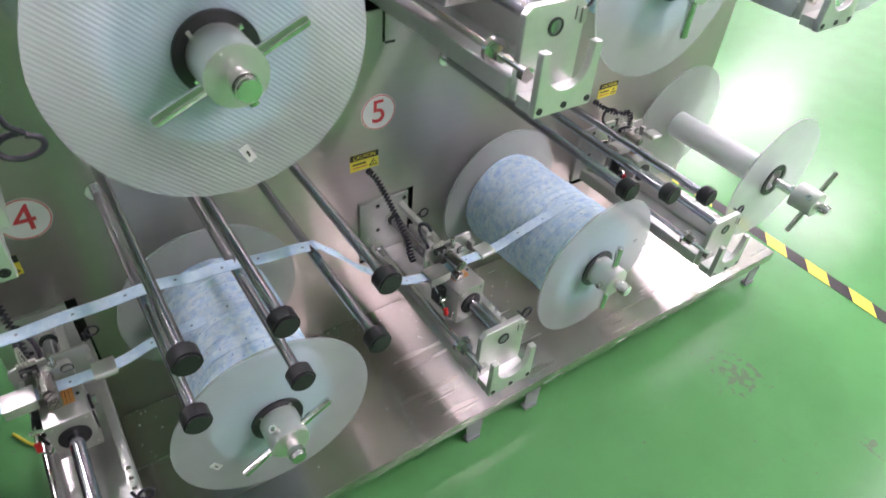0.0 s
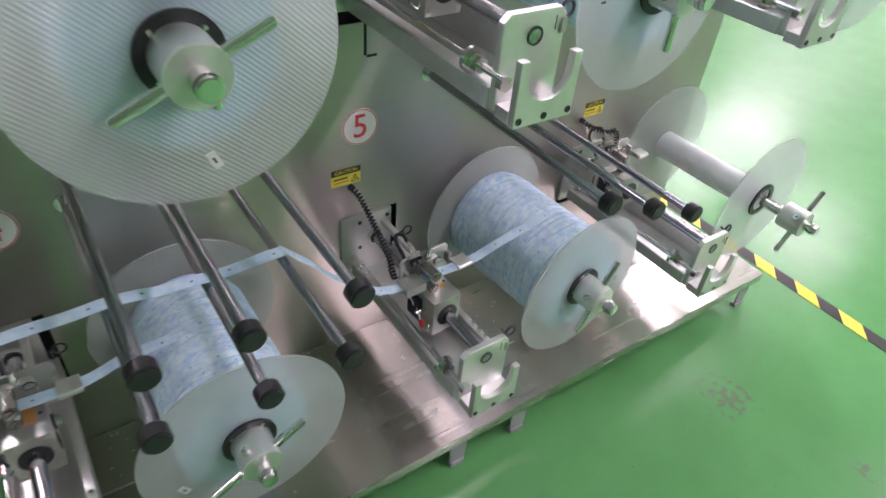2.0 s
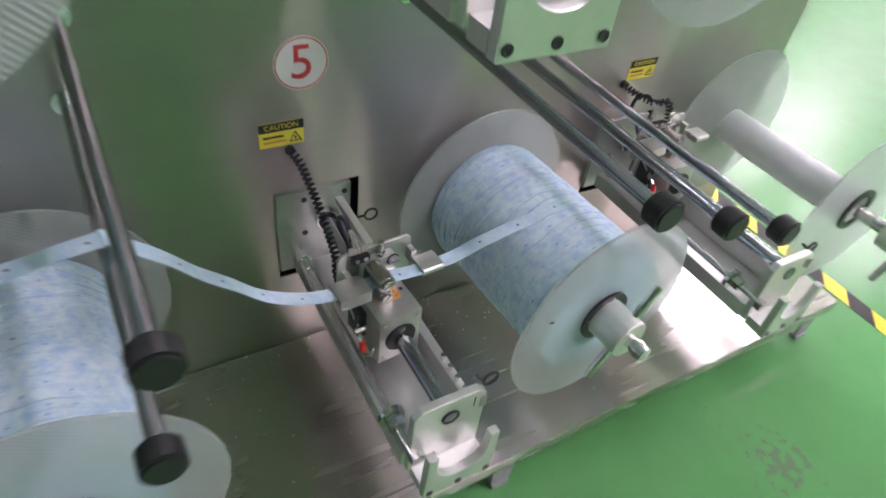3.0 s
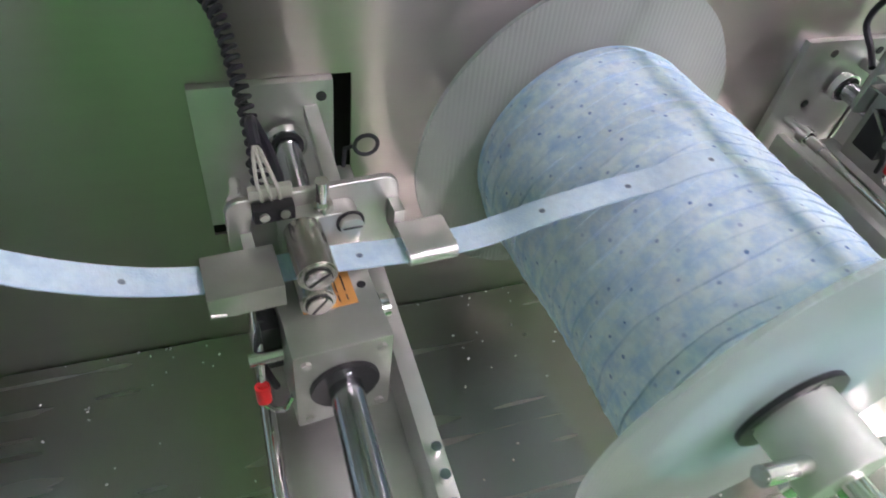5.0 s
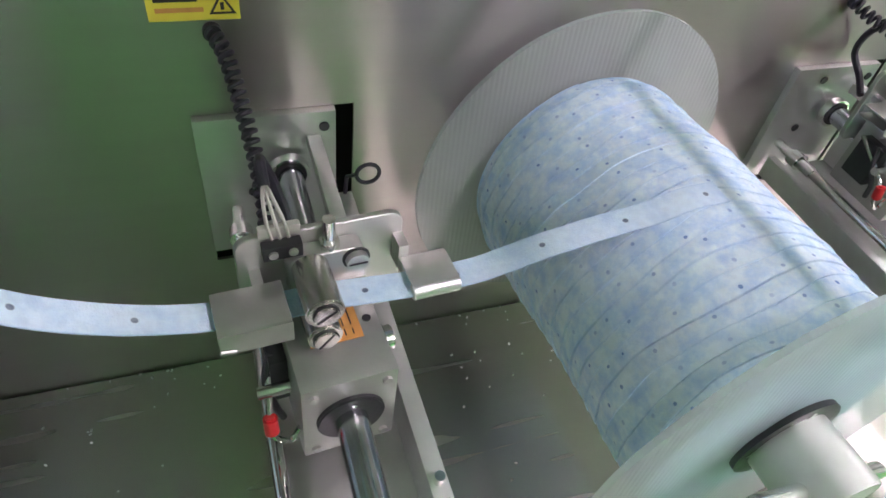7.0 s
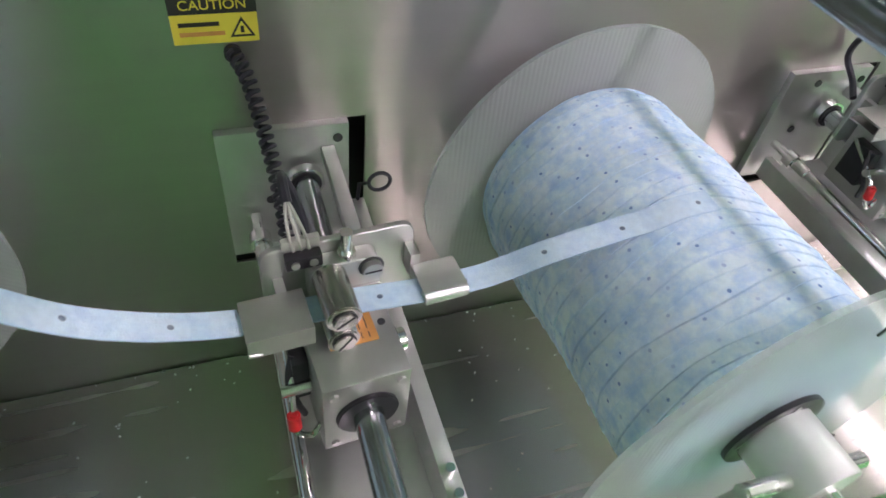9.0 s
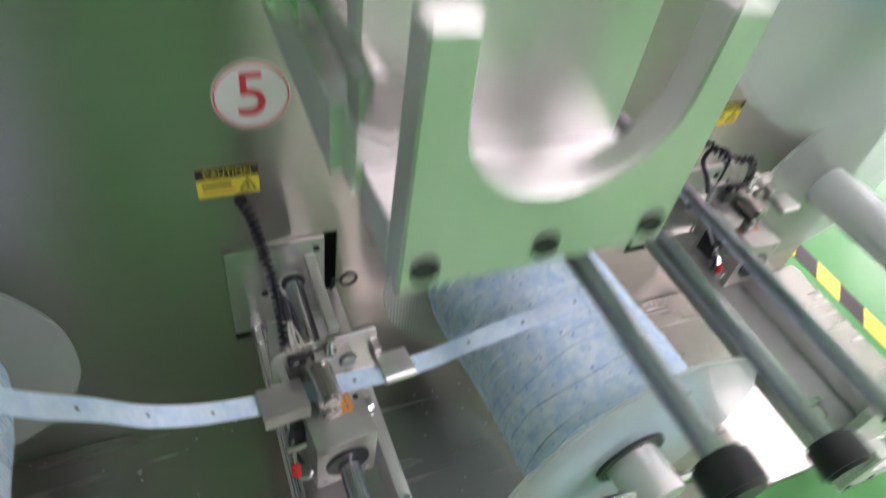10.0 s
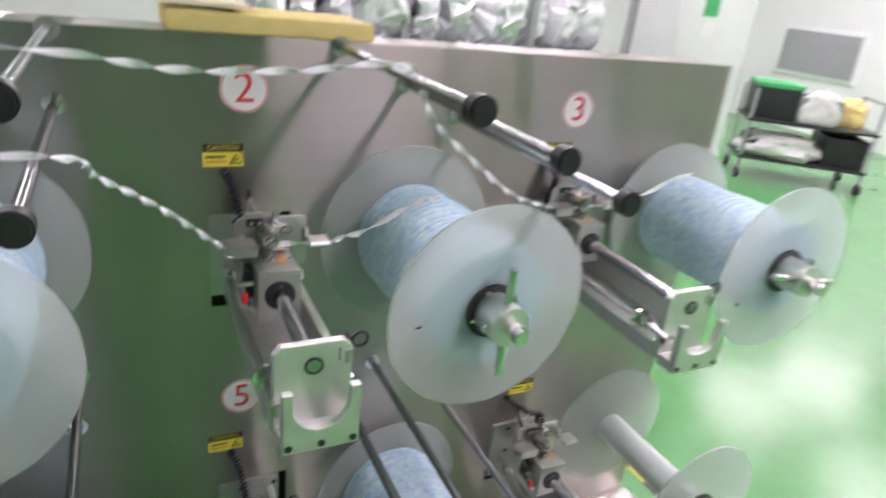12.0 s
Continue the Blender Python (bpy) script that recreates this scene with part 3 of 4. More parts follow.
def carriage(name="carriage"):
    """The sliding block with its guide rollers. Its origin: on the shaft, at the block's front face."""
    t = thing("carriage", "grey metal traverse carriage with guide rollers and a red-tipped lever", "carriage", "carriages on the traverse units")
    part("block", box(-0.036, 0, -0.047, 0.036, 0.092, 0.045, 0.0025), CAST, t)
    part("bushing", cyl((0, -0.004, 0), (0, 0.001, 0), 0.026, seg=40, bevel=0.0012), BLACK, t, "black plastic shaft bushing")
    part("grease_pin", cyl((0.002, -0.0055, 0.019), (0.002, -0.0038, 0.019), 0.002, seg=12), CHROME, t)
    for x, z in ((-0.027, 0.035), (0.027, 0.035), (-0.027, -0.037), (0.027, -0.037)):
        part("block_screw", cyl((x, -0.0025, z), (x, 0.0005, z), 0.0038, seg=6), CAST, t)
    part("orange_label", box(-0.020, 0.034, 0.0453, 0.020, 0.068, 0.0458), ORANGE, t, "orange paper label with dark lines", smooth=False)
    for k in range(5):
        for y, d in ((0.038, 0.006), (0.047, 0.017)):
            part("label_line", box(-0.011 + 0.006 * k, y, 0.0459, -0.0100 + 0.006 * k, y + d * (1 - 0.12 * (k % 3)), 0.0461), INK, t, smooth=False)
    part("top_hole", cyl((0.0265, 0.050, 0.0448), (0.0265, 0.050, 0.0454), 0.0034, seg=16), BLACK, t)
    part("side_plate", box(0.0362, 0.012, -0.020, 0.0385, 0.030, 0.010, 0.0006), DARK, t)
    part("side_screw", cyl((0.0365, 0.050, 0.012), (0.049, 0.050, 0.012), 0.0105, bevel=0.001), CHROME, t)
    part("washer", cyl((0.0362, 0.050, 0.012), (0.041, 0.050, 0.012), 0.0145), BLACK, t)
    # bracket plate behind, with rounded corners
    def rounded(x0, x1, z0, z1, r):
        out = []
        for cx, cz, a0 in ((x1 - r, z1 - r, 0), (x0 + r, z1 - r, 90), (x0 + r, z0 + r, 180), (x1 - r, z0 + r, 270)):
            out += [(cx + r * math.cos(radians(a0 + 15 * k)), cz + r * math.sin(radians(a0 + 15 * k))) for k in range(7)]
        return out
    part("bracket_plate", prism(rounded(-0.058, 0.068, 0.010, 0.106, 0.012), 0.094, 0.100, 0.0008), ANOD, t, smooth=False)
    part("roller_plate", prism(rounded(-0.024, 0.034, 0.048, 0.094, 0.010), 0.078, 0.0935, 0.0008), CAST, t, smooth=False)
    part("roller_plate_face", box(-0.008, 0.0755, 0.052, 0.034, 0.0778, 0.064), CHROME, t)
    bm = cyl((0.026, 0.071, 0.084), (0.026, 0.078, 0.084), 0.0085)
    part("slotted_screw", bm, CAST, t)
    part("screw_seat", ring((0.026, 0.0765, 0.084), (0.026, 0.0779, 0.084), 0.0086, 0.0105), BLACK, t)
    part("slot", box(0.019, 0.0703, 0.0835, 0.033, 0.0712, 0.0848), BLACK, t, smooth=False)
    part("hole", cyl((0.024, 0.0748, 0.0575), (0.024, 0.0756, 0.0575), 0.0042, seg=16), BLACK, t)
    for z, y0, nm in ((0.0855, 0.028, "upper_roller"), (0.0553, 0.030, "lower_roller")):
        bm = cyl((-0.009, y0 + 0.003, z), (-0.009, 0.077, z), 0.0138 if z > 0.07 else 0.0130, seg=40, bevel=0.0014)
        cyl((-0.009, y0, z), (-0.009, y0 + 0.0035, z), 0.0088, bm=bm, bevel=0.0006)
        r = part(nm, bm, ROLLER, t, "polished steel guide roller")
        bm = box(-0.0085, -0.0004, -0.0006, 0.0085, 0.0005, 0.0007)
        bmesh.ops.transform(bm, verts=bm.verts, matrix=pose(-0.009, y0, z, 0, -35 if z > 0.07 else -50, 0))
        part("slot", bm, BLACK, r, smooth=False)
        part("end_groove", ring((-0.009, y0 + 0.0022, z), (-0.009, y0 + 0.0031, z), 0.0089, 0.0096), BLACK, r)
    # guides for the tape on both sides
    for x0, x1, nm in ((-0.080, -0.030, "inlet_guide"), (0.056, 0.100, "outlet_guide")):
        if x0 < 0:
            bm = box(x0, 0.040, 0.062, x1, 0.078, 0.0645, 0.0008)
            box(x0, 0.040, 0.074, x1, 0.078, 0.0765, 0.0008, bm=bm)
            box(x0, 0.0385, 0.056, x1, 0.0398, 0.0765, bm=bm)
            cyl((x0, 0.0392, 0.060), (x0 + 0.010, 0.0392, 0.058), 0.0022, seg=12, bm=bm)
            part(nm, bm, CAST, t, "folded sheet metal tape guide")
        else:
            # a flat tube with rounded sides
            bm = box(0.060, 0.0455, 0.0625, 0.098, 0.0735, 0.0645, 0.0009)
            box(0.060, 0.0455, 0.0730, 0.098, 0.0735, 0.0752, 0.0009, bm=bm)
            for yy in (0.0455, 0.0735):
                cyl((0.060, yy, 0.0688), (0.098, yy, 0.0688), 0.0064, seg=20, bm=bm, bevel=0.0008)
            part(nm, bm, ALU, t, "small rounded sheet metal tape guide")
    part("guide_arm", box(0.060, 0.078, 0.060, 0.068, 0.094, 0.085), ANOD, t)
    part("guide_arm", box(-0.050, 0.078, 0.050, -0.042, 0.094, 0.075), ANOD, t)
    # sensor with its wires
    part("sensor", box(-0.040, 0.080, 0.095, -0.012, 0.0895, 0.107, 0.001), BLACK, t, "small black sensor with two screws")
    for x in (-0.033, -0.019):
        part("sensor_screw", cyl((x, 0.0785, 0.101), (x, 0.0805, 0.101), 0.0034, seg=12), CAST, t)
    bm = cyl((0.008, 0.086, 0.094), (0.008, 0.086, 0.120), 0.005)
    cyl((0.008, 0.086, 0.094), (0.008, 0.086, 0.100), 0.008, seg=6, bm=bm)
    part("adjuster_screw", bm, CHROME, t)
    for k, dx in enumerate((-0.006, 0.0, 0.006)):
        part("sensor_wire", tube(glide([(-0.026 + dx, 0.089, 0.107), (-0.028 + dx, 0.092, 0.120), (-0.030 + dx * 0.5, 0.104, 0.134), (-0.030, 0.116, 0.138)], 6), 0.0015, 6), CLEARW, t)
    part("sensor_cover", box(-0.041, 0.090, 0.1072, -0.011, 0.096, 0.117, 0.002), CLEARW, t)
    part("sensor_cable", tube(glide([(-0.030, 0.112, 0.136), (-0.029, 0.130, 0.142), (-0.024, 0.160, 0.120), (-0.014, 0.172, 0.085), (-0.010, 0.150, 0.062), (-0.020, 0.128, 0.050)], 6), 0.0042), CABLE, t)
    # lever on the near side
    part("lever", tube(glide([(-0.050, 0.075, 0.030), (-0.052, 0.040, 0.012), (-0.056, 0.018, 0.0), (-0.056, 0.012, -0.02), (-0.044, 0.010, -0.032), (-0.036, 0.012, -0.02)], 5), 0.0026), CHROME, t)
    part("lever_cap", cyl((-0.0565, 0.015, 0.002), (-0.0565, 0.011, -0.016), 0.0055, bevel=0.002), REDP, t, "red plastic lever cap")
    part("lever_screw", cyl((-0.062, 0.030, 0.012), (-0.037, 0.030, 0.012), 0.005, seg=14), CHROME, t)
    part("lever_block", box(-0.050, 0.040, -0.02, -0.0365, 0.075, 0.03, 0.001), BLACK, t)
    part("hose", tube(glide([(-0.048, 0.05, 0.03), (-0.054, 0.04, 0.01), (-0.05, 0.03, -0.01), (-0.045, 0.03, -0.03)], 6), 0.003), BLACK, t)
    return t


CARRIAGE_Y = {(0, 0): -0.271, (1, 0): -0.305, (2, 0): -0.182, (0, 1): -0.26, (1, 1): -0.235, (2, 1): -0.142}
made = carriage()
carriages = {}
for (i, j), y in CARRIAGE_Y.items():
    m = pose(COLS[i], y, ROWS[j])
    if (i, j) == (0, 0):
        made.matrix_basis = m
        carriages[i, j] = made
    else:
        carriages[i, j] = copy_thing(made, m)

# ---------------------------------------------------------------- spools


def flange(y, parent, r, seed):
    """A disc with a slightly uneven cut edge."""
    bm = bmesh.new()
    seg, r_in, t = 144, 0.040, 0.005
    rings = []
    for yy in (y - t / 2, y + t / 2):
        for rr in (r_in, r * 0.97, r):
            row = []
            for k in range(seg):
                a = 2 * math.pi * k / seg
                q = rr * (1 + 0.006 * (noise.noise((3 * math.cos(a) + seed, 3 * math.sin(a), seed)) + 0.4 * noise.noise((15 * math.cos(a), 15 * math.sin(a), seed))) * (rr > 0.1))
                bow = 0.0025 * noise.noise((1.5 * math.cos(a), 1.5 * math.sin(a), seed + 5)) * rr / r
                row.append(bm.verts.new((q * math.cos(a), yy + bow, q * math.sin(a))))
            rings.append(row)
    def band(a, b):
        for k in range(seg):
            bm.faces.new((a[k], a[(k + 1) % seg], b[(k + 1) % seg], b[k]))
    band(rings[0], rings[1]); band(rings[1], rings[2]); band(rings[2], rings[5]); band(rings[5], rings[4]); band(rings[4], rings[3]); band(rings[3], rings[0])
    bmesh.ops.recalc_face_normals(bm, faces=bm.faces)
    return part("flange", bm, FLANGE, parent, "milky translucent ribbed plastic disc")


def winding(parent, r, y0, y1, pitch, seed, step=0.046):
    """Tape wound in overlapping turns: each turn's edge stands a little proud. U follows the tape, V crosses it."""
    bm = bmesh.new()
    uv = bm.loops.layers.uv.new("UVMap")
    nt = 132
    gap = {1.0: 0.6, 2.0: 0.75}.get(seed, 0.3)   # the upper spools are wound tighter
    steps = (0.002, 0.2, 0.45, 0.7, 0.92, 0.998)
    vs = [k + f for k in range(-2, int((y1 - y0) / pitch) + 4) for f in steps]
    grid = []
    for v in vs:
        row, k = [], math.floor(v)
        for i in range(nt + 1):
            a = 2 * math.pi * i / nt
            ca, sa = math.cos(a), math.sin(a)
            w = v - i / nt
            y = y0 + pitch * (w + 0.7 * noise.noise((ca * 1.1, sa * 1.1, w * 0.21 + seed)) + 0.2 * noise.noise((ca * 3, sa * 3, w * 0.6 + seed)))
            y = min(max(y, y0), y1)
            proud = max(0.0, 0.32 + 0.8 * noise.noise(((k - i / nt) * 1.37, seed, 0.5)) + 0.45 * noise.noise((ca * 1.2, sa * 1.2, (k - i / nt) * 0.9 + seed)))
            rr = r + (0.0004 + 0.0016 * proud) * (0.5 - v % 1.0) - gap * (0.0006 + 0.0070 * proud) * (v - k > 0.99) + 0.003 * noise.noise((ca * 2, sa * 2, y * 14 + seed)) + 0.0010 * noise.noise((ca * 9, sa * 9, y * 60 + seed))
            rr -= 0.006 * max(0, 1 - (y - y0) / 0.02) + 0.006 * max(0, 1 - (y1 - y) / 0.02)
            row.append(bm.verts.new((rr * sa, y, rr * ca)))
        grid.append(row)
    du = 2 * math.pi * r / step / nt
    for j in range(len(vs) - 1):
        turn = math.floor(vs[j]) * 7.37
        top = vs[j + 1] if math.floor(vs[j + 1]) == math.floor(vs[j]) else math.floor(vs[j]) + 0.999
        for i in range(nt):
            q = (grid[j][i], grid[j][i + 1], grid[j + 1][i + 1], grid[j + 1][i])
            if max(p.co.y for p in q) - min(p.co.y for p in q) < 1e-7:
                continue
            f = bm.faces.new(q)
            u0 = i * du + turn
            for l, c in zip(f.loops, ((u0, vs[j]), (u0 + du, vs[j]), (u0 + du, top), (u0, top))):
                l[uv].uv = c
    for yy in (y0, y1):
        rim = [bm.verts.new(((r - 0.005) * math.sin(2 * math.pi * i / 64), yy, (r - 0.005) * math.cos(2 * math.pi * i / 64))) for i in range(64)]
        bm.faces.new(rim)
    bmesh.ops.recalc_face_normals(bm, faces=bm.faces)
    return part("winding", bm, WOUND, parent, "pale blue dotted non-woven tape wound in overlapping turns")


def spool(x, z, r_wound, turn, pull=0.0, seed=1.0, pitch=0.017, lean=0.0, mark=0.0, out=0.0, rim=0.187):
    """A spool on its shaft. The origin: its axis at the panel."""
    full = r_wound > 0.06
    t = thing("spool", "spool of pale blue non-woven tape between milky plastic discs" if full else "empty spool with a white core between milky plastic discs", "spool", "spools on the panel", pose(x, -out, z, 0, turn, lean))
    y0, y1 = -0.402, -0.055
    flange(y0, t, rim, seed)
    flange(y1, t, rim + 0.002 if out == 0 else rim, seed + 9)
    part("core", ring((0, y0 - 0.002, 0), (0, y1 + 0.002, 0), 0.030, 0.038 if full else 0.041, 40), CORE, t, "white plastic core")
    if full:
        winding(t, r_wound, y0 + 0.006, y1 - 0.006, pitch, seed)
    part("black_ring", ring((0, y0 - 0.0075, 0), (0, y0 - 0.0025, 0), 0.034, 0.049, 48), BLACK, t, "black ring round the core")
    for k in range(4):
        a = radians(20 + 90 * k)
        part("ring_slot", box(0.039 * math.cos(a) - 0.004, y0 - 0.0085, 0.039 * math.sin(a) + 0.0 - 0.0025, 0.039 * math.cos(a) + 0.004, y0 - 0.0076, 0.039 * math.sin(a) + 0.0025), CHROME, t, smooth=False)
    p = -pull
    part("shaft", cyl((0, p - 0.502, 0), (0, out - 0.001, 0), 0.0125), CHROME, t)
    part("shaft_tip", ring((0, p - 0.492, 0), (0, p - 0.484, 0), 0.0126, 0.0155), CHROME, t)
    for k in range(3):
        part("thread_ring", ring((0, p - 0.4995 + 0.0045 * k, 0), (0, p - 0.4975 + 0.0045 * k, 0), 0.0126, 0.0140), CHROME, t)
    if pull:
        for k in range(11):
            part("thread_ring", ring((0, y0 - 0.010 - 0.006 * k, 0), (0, y0 - 0.0135 - 0.006 * k, 0), 0.0126, 0.0150, 20), CHROME, t)
    part("drive_flange", cyl((0, -0.055, 0), (0, out - 0.001, 0), 0.045, bevel=0.002), CAST, t)
    bm = cyl((0, p - 0.468, 0), (0, p - 0.403, 0), 0.0355, seg=48, bevel=0.0012)
    part("clamp_sleeve", bm, ALU, t, "satin aluminium clamp sleeve")
    for s in (1, -1):
        part("handle_rod", cyl((0, p - 0.450, s * 0.034), (0, p - 0.450, s * 0.098), 0.0075, bevel=0.002), CHROME, t, "polished steel handle rod")
    part("set_screw", ring((-0.033, p - 0.450, 0), (-0.047, p - 0.450, 0), 0.004, 0.0075, 20), CHROME, t)
    lx, lz = 0.135 * math.sin(radians(mark)), 0.135 * math.cos(radians(mark))
    if seed in (1.0, 4.0):
        part("disc_label", box(lx - 0.012, y0 - 0.0042, lz - 0.006, lx + 0.012, y0 - 0.0028, lz + 0.006), WHITEV, t, smooth=False)
    part("label_mark", box(lx - 0.0045, y0 - 0.0046, lz - 0.0015, lx + 0.0045, y0 - 0.0028, lz + 0.0015), INK, t, smooth=False)
    return t


# axis x and z, wound radius, turn, pulled out by, seed, lean
SPOOLS = {(0, 0): (-0.365, 0.463, 0.118, 60, 0, 1.0, 0), (1, 0): (0.411, 0.465, 0.126, 0, 0, 2.0, 3.9), (2, 0): (1.112, 0.490, 0.0, 40, 0.075, 3.0, 1),
          (0, 1): (-0.364, 1.172, 0.118, 246, 0, 4.0, 0), (1, 1): (0.405, 1.153, 0.116, 0, 0, 5.0, 2), (2, 1): (1.145, 1.155, 0.112, 100, 0, 6.0, 0)}
MARKS = {(0, 0): 185, (1, 0): 80, (2, 0): 200, (0, 1): -73, (1, 1): -95, (2, 1): 140}
spools = {k: spool(x, z, r, turn, pull, seed, lean=lean, mark=MARKS[k], out=0.017 if k == (0, 1) else 0.0, rim=0.184 if k == (0, 1) else 0.187) for k, (x, z, r, turn, pull, seed, lean) in SPOOLS.items()}

# ---------------------------------------------------------------- guide rods


def guide_rod(x, z):
    t = thing("guide_rod", "polished steel guide rod with a black rubber end knob", "guide rod", "guide rods on the panel", pose(x, 0, z))
    part("rod", cyl((0, -0.548, 0), (0, 0.002, 0), 0.0082, seg=28), SHAFTM, t)
    part("knob", cyl((0, -0.572, 0), (0, -0.547, 0), 0.0188, seg=40, bevel=0.003), BLACK, t, "black rubber end knob")
    part("rod_flange", cyl((0, -0.006, 0), (0, 0, 0), 0.018), CHROME, t)
    return t


rod = None
for x, z in ((-0.499, 0.880), (-0.507, 0.766), (-0.377, 0.876), (-0.364, 0.757), (-0.228, 0.878), (-0.243, 0.764),
             (0.241, 0.865), (0.371, 0.810), (0.502, 0.757), (0.262, 1.521), (0.397, 1.458), (0.517, 1.394), (-0.212, 1.522), (-0.214, 1.405)):
    if rod is None:
        rod = guide_rod(x, z)
    else:
        copy_thing(rod, pose(x, 0, z))

# ---------------------------------------------------------------- stickers and labels


def number_sticker(x, z, digit, r=0.043):
    t = thing("number_sticker", "round white sticker with a red number on the steel panel", "sticker", "number stickers", pose(x, -0.0002, z))
    part("disc", cyl((0, -0.0010, 0), (0, 0, 0), r, seg=48), WHITEV, t)
    part("rim", ring((0, -0.0014, 0), (0, -0.0011, 0), r - 0.0035, r - 0.0015, 48), REDV, t, "thin red rim")
    letters("digit", digit, 0.078, REDV, t, pose(0, -0.0016, 0, 90, 0, 0))
    return t


for d, x, z in (("5", 0.073, 0.772), ("2", 0.086, 1.436), ("3", 0.835, 1.410), ("4", -0.627, 0.745)):
    number_sticker(x, z, d)


def caution_label(x, z):
    t = thing("caution_label", "yellow and black caution label on the steel panel", "warning label", "caution labels", pose(x, -0.0002, z))
    part("sheet", box(0, -0.0008, 0, 0.073, 0, 0.044), YELLOW, t, smooth=False)
    part("band", box(0, -0.0012, 0.028, 0.073, -0.00085, 0.044), INK, t, "black band", smooth=False)
    letters("heading", "CAUTION", 0.0125, YELLOW, t, pose(0.0365, -0.0016, 0.036, 90, 0, 0), 0.0002)
    for k, w in enumerate((0.034, 0.038)):
        part("text_bar", box(0.006, -0.0011, 0.0165 - 0.009 * k, 0.006 + w, -0.00085, 0.0205 - 0.009 * k), INK if not k else ORANGE, t, smooth=False)
    tri = prism([(0.048, 0.005), (0.070, 0.005), (0.059, 0.024)], -0.0011, -0.00085)
    tr = part("triangle", tri, INK, t, smooth=False)
    part("triangle_face", prism([(0.0515, 0.0072), (0.0665, 0.0072), (0.059, 0.0202)], -0.0013, -0.00115), YELLOW, t, smooth=False)
    part("triangle_mark", box(0.0575, -0.0015, 0.009, 0.0605, -0.00135, 0.0155), INK, t, smooth=False)
    return t


lab = None
for x, z in ((0.0, 0.634), (0.777, 0.630), (0.010, 1.292), (0.760, 1.290), (-0.735, 0.634)):
    if lab is None:
        lab = caution_label(x, z)
    else:
        copy_thing(lab, pose(x, -0.0002, z))

# coiled cables from the panel to the carriages


def coil_cable(i, j, dy):
    t = thing("coil_cable", "dark coiled cable hanging from the panel to a carriage", "cable", "coiled cables")
    x, z = COLS[i], ROWS[j]
    cy = CARRIAGE_Y[i, j] + dy
    line = glide([(x - 0.055, -0.002, z + 0.148), (x - 0.045, -0.03, z + 0.13), (x - 0.035, (cy + 0.13) * 0.55, z + 0.07), (x - 0.036, cy + 0.155, z + 0.035), (x - 0.042, cy + 0.135, z + 0.020), (x - 0.046, cy + 0.112, z + 0.012)], 30)
    if (i, j) == (2, 0):
        line = glide([(x - 0.055, -0.002, z + 0.148), (x - 0.042, -0.03, z + 0.138), (x - 0.012, -0.060, z + 0.128), (x + 0.008, -0.078, z + 0.135), (x + 0.006, -0.090, z + 0.100), (x - 0.02, -0.085, z + 0.06)], 24)
    pts, s = [], 0.0
    for k, p in enumerate(line):
        d = (line[min(k + 1, len(line) - 1)] - line[max(k - 1, 0)]).normalized()
        u = d.cross(Vector((1, 0, 0))).normalized()
        w = d.cross(u)
        nxt = line[min(k + 1, len(line) - 1)]
        for q in range(4):
            f = q / 4
            a = s / 0.0085 * 2 * math.pi
            pts.append(p.lerp(nxt, f) + 0.0058 * (math.cos(a) * u + math.sin(a) * w))
            s += (nxt - p).length / 4
    part("coil", tube(pts, 0.0024, 6), CABLE, t)
    part("grommet", cyl((x - 0.055, -0.006, z + 0.148), (x - 0.055, 0, z + 0.148), 0.008), BLACK, t)
    return t


for key in CARRIAGE_Y:
    coil_cable(*key, 0)

# ---------------------------------------------------------------- tape strips


def tape_strip(points, across=(0, 1, 0), width=0.025, twist=None, n=12, mat=TAPE):
    t = thing("tape_strip", "pale blue non-woven tape strip running over the guide rods", "tape", "running tapes")
    part("strip", ribbon(glide(points, n), width, across, twist=twist), mat, t)
    return t


def strip_out(i, j):
    """The strip from a carriage's guides on to its spool."""
    ax, az, r = SPOOLS[i, j][:3]
    cx, cz = COLS[i], ROWS[j]
    a = radians(122)
    sx, sz = ax - cx, az - cz
    arc = [(sx + (r + 0.003) * math.cos(q), 0.059, sz + (r + 0.003) * math.sin(q)) for q in (radians(118), radians(100), radians(85))]
    t = thing("tape_strip", "pale blue non-woven tape strip running on to a spool", "tape", "running tapes", pose(cx, CARRIAGE_Y[i, j], cz))
    part("strip", ribbon(glide([(-0.085, 0.059, 0.0695), (-0.02, 0.059, 0.0685), (0.05, 0.059, 0.0685), (0.104, 0.059, 0.0690), (0.13, 0.059, 0.075), (0.17, 0.059, 0.089 if j == 0 else 0.084), *arc], 10 if j == 0 else 24), 0.025 if j == 0 else 0.011, twist=None if j == 0 else (lambda f: 24 * f)), TAPE if j == 0 else PALETAPE, t)
    return t


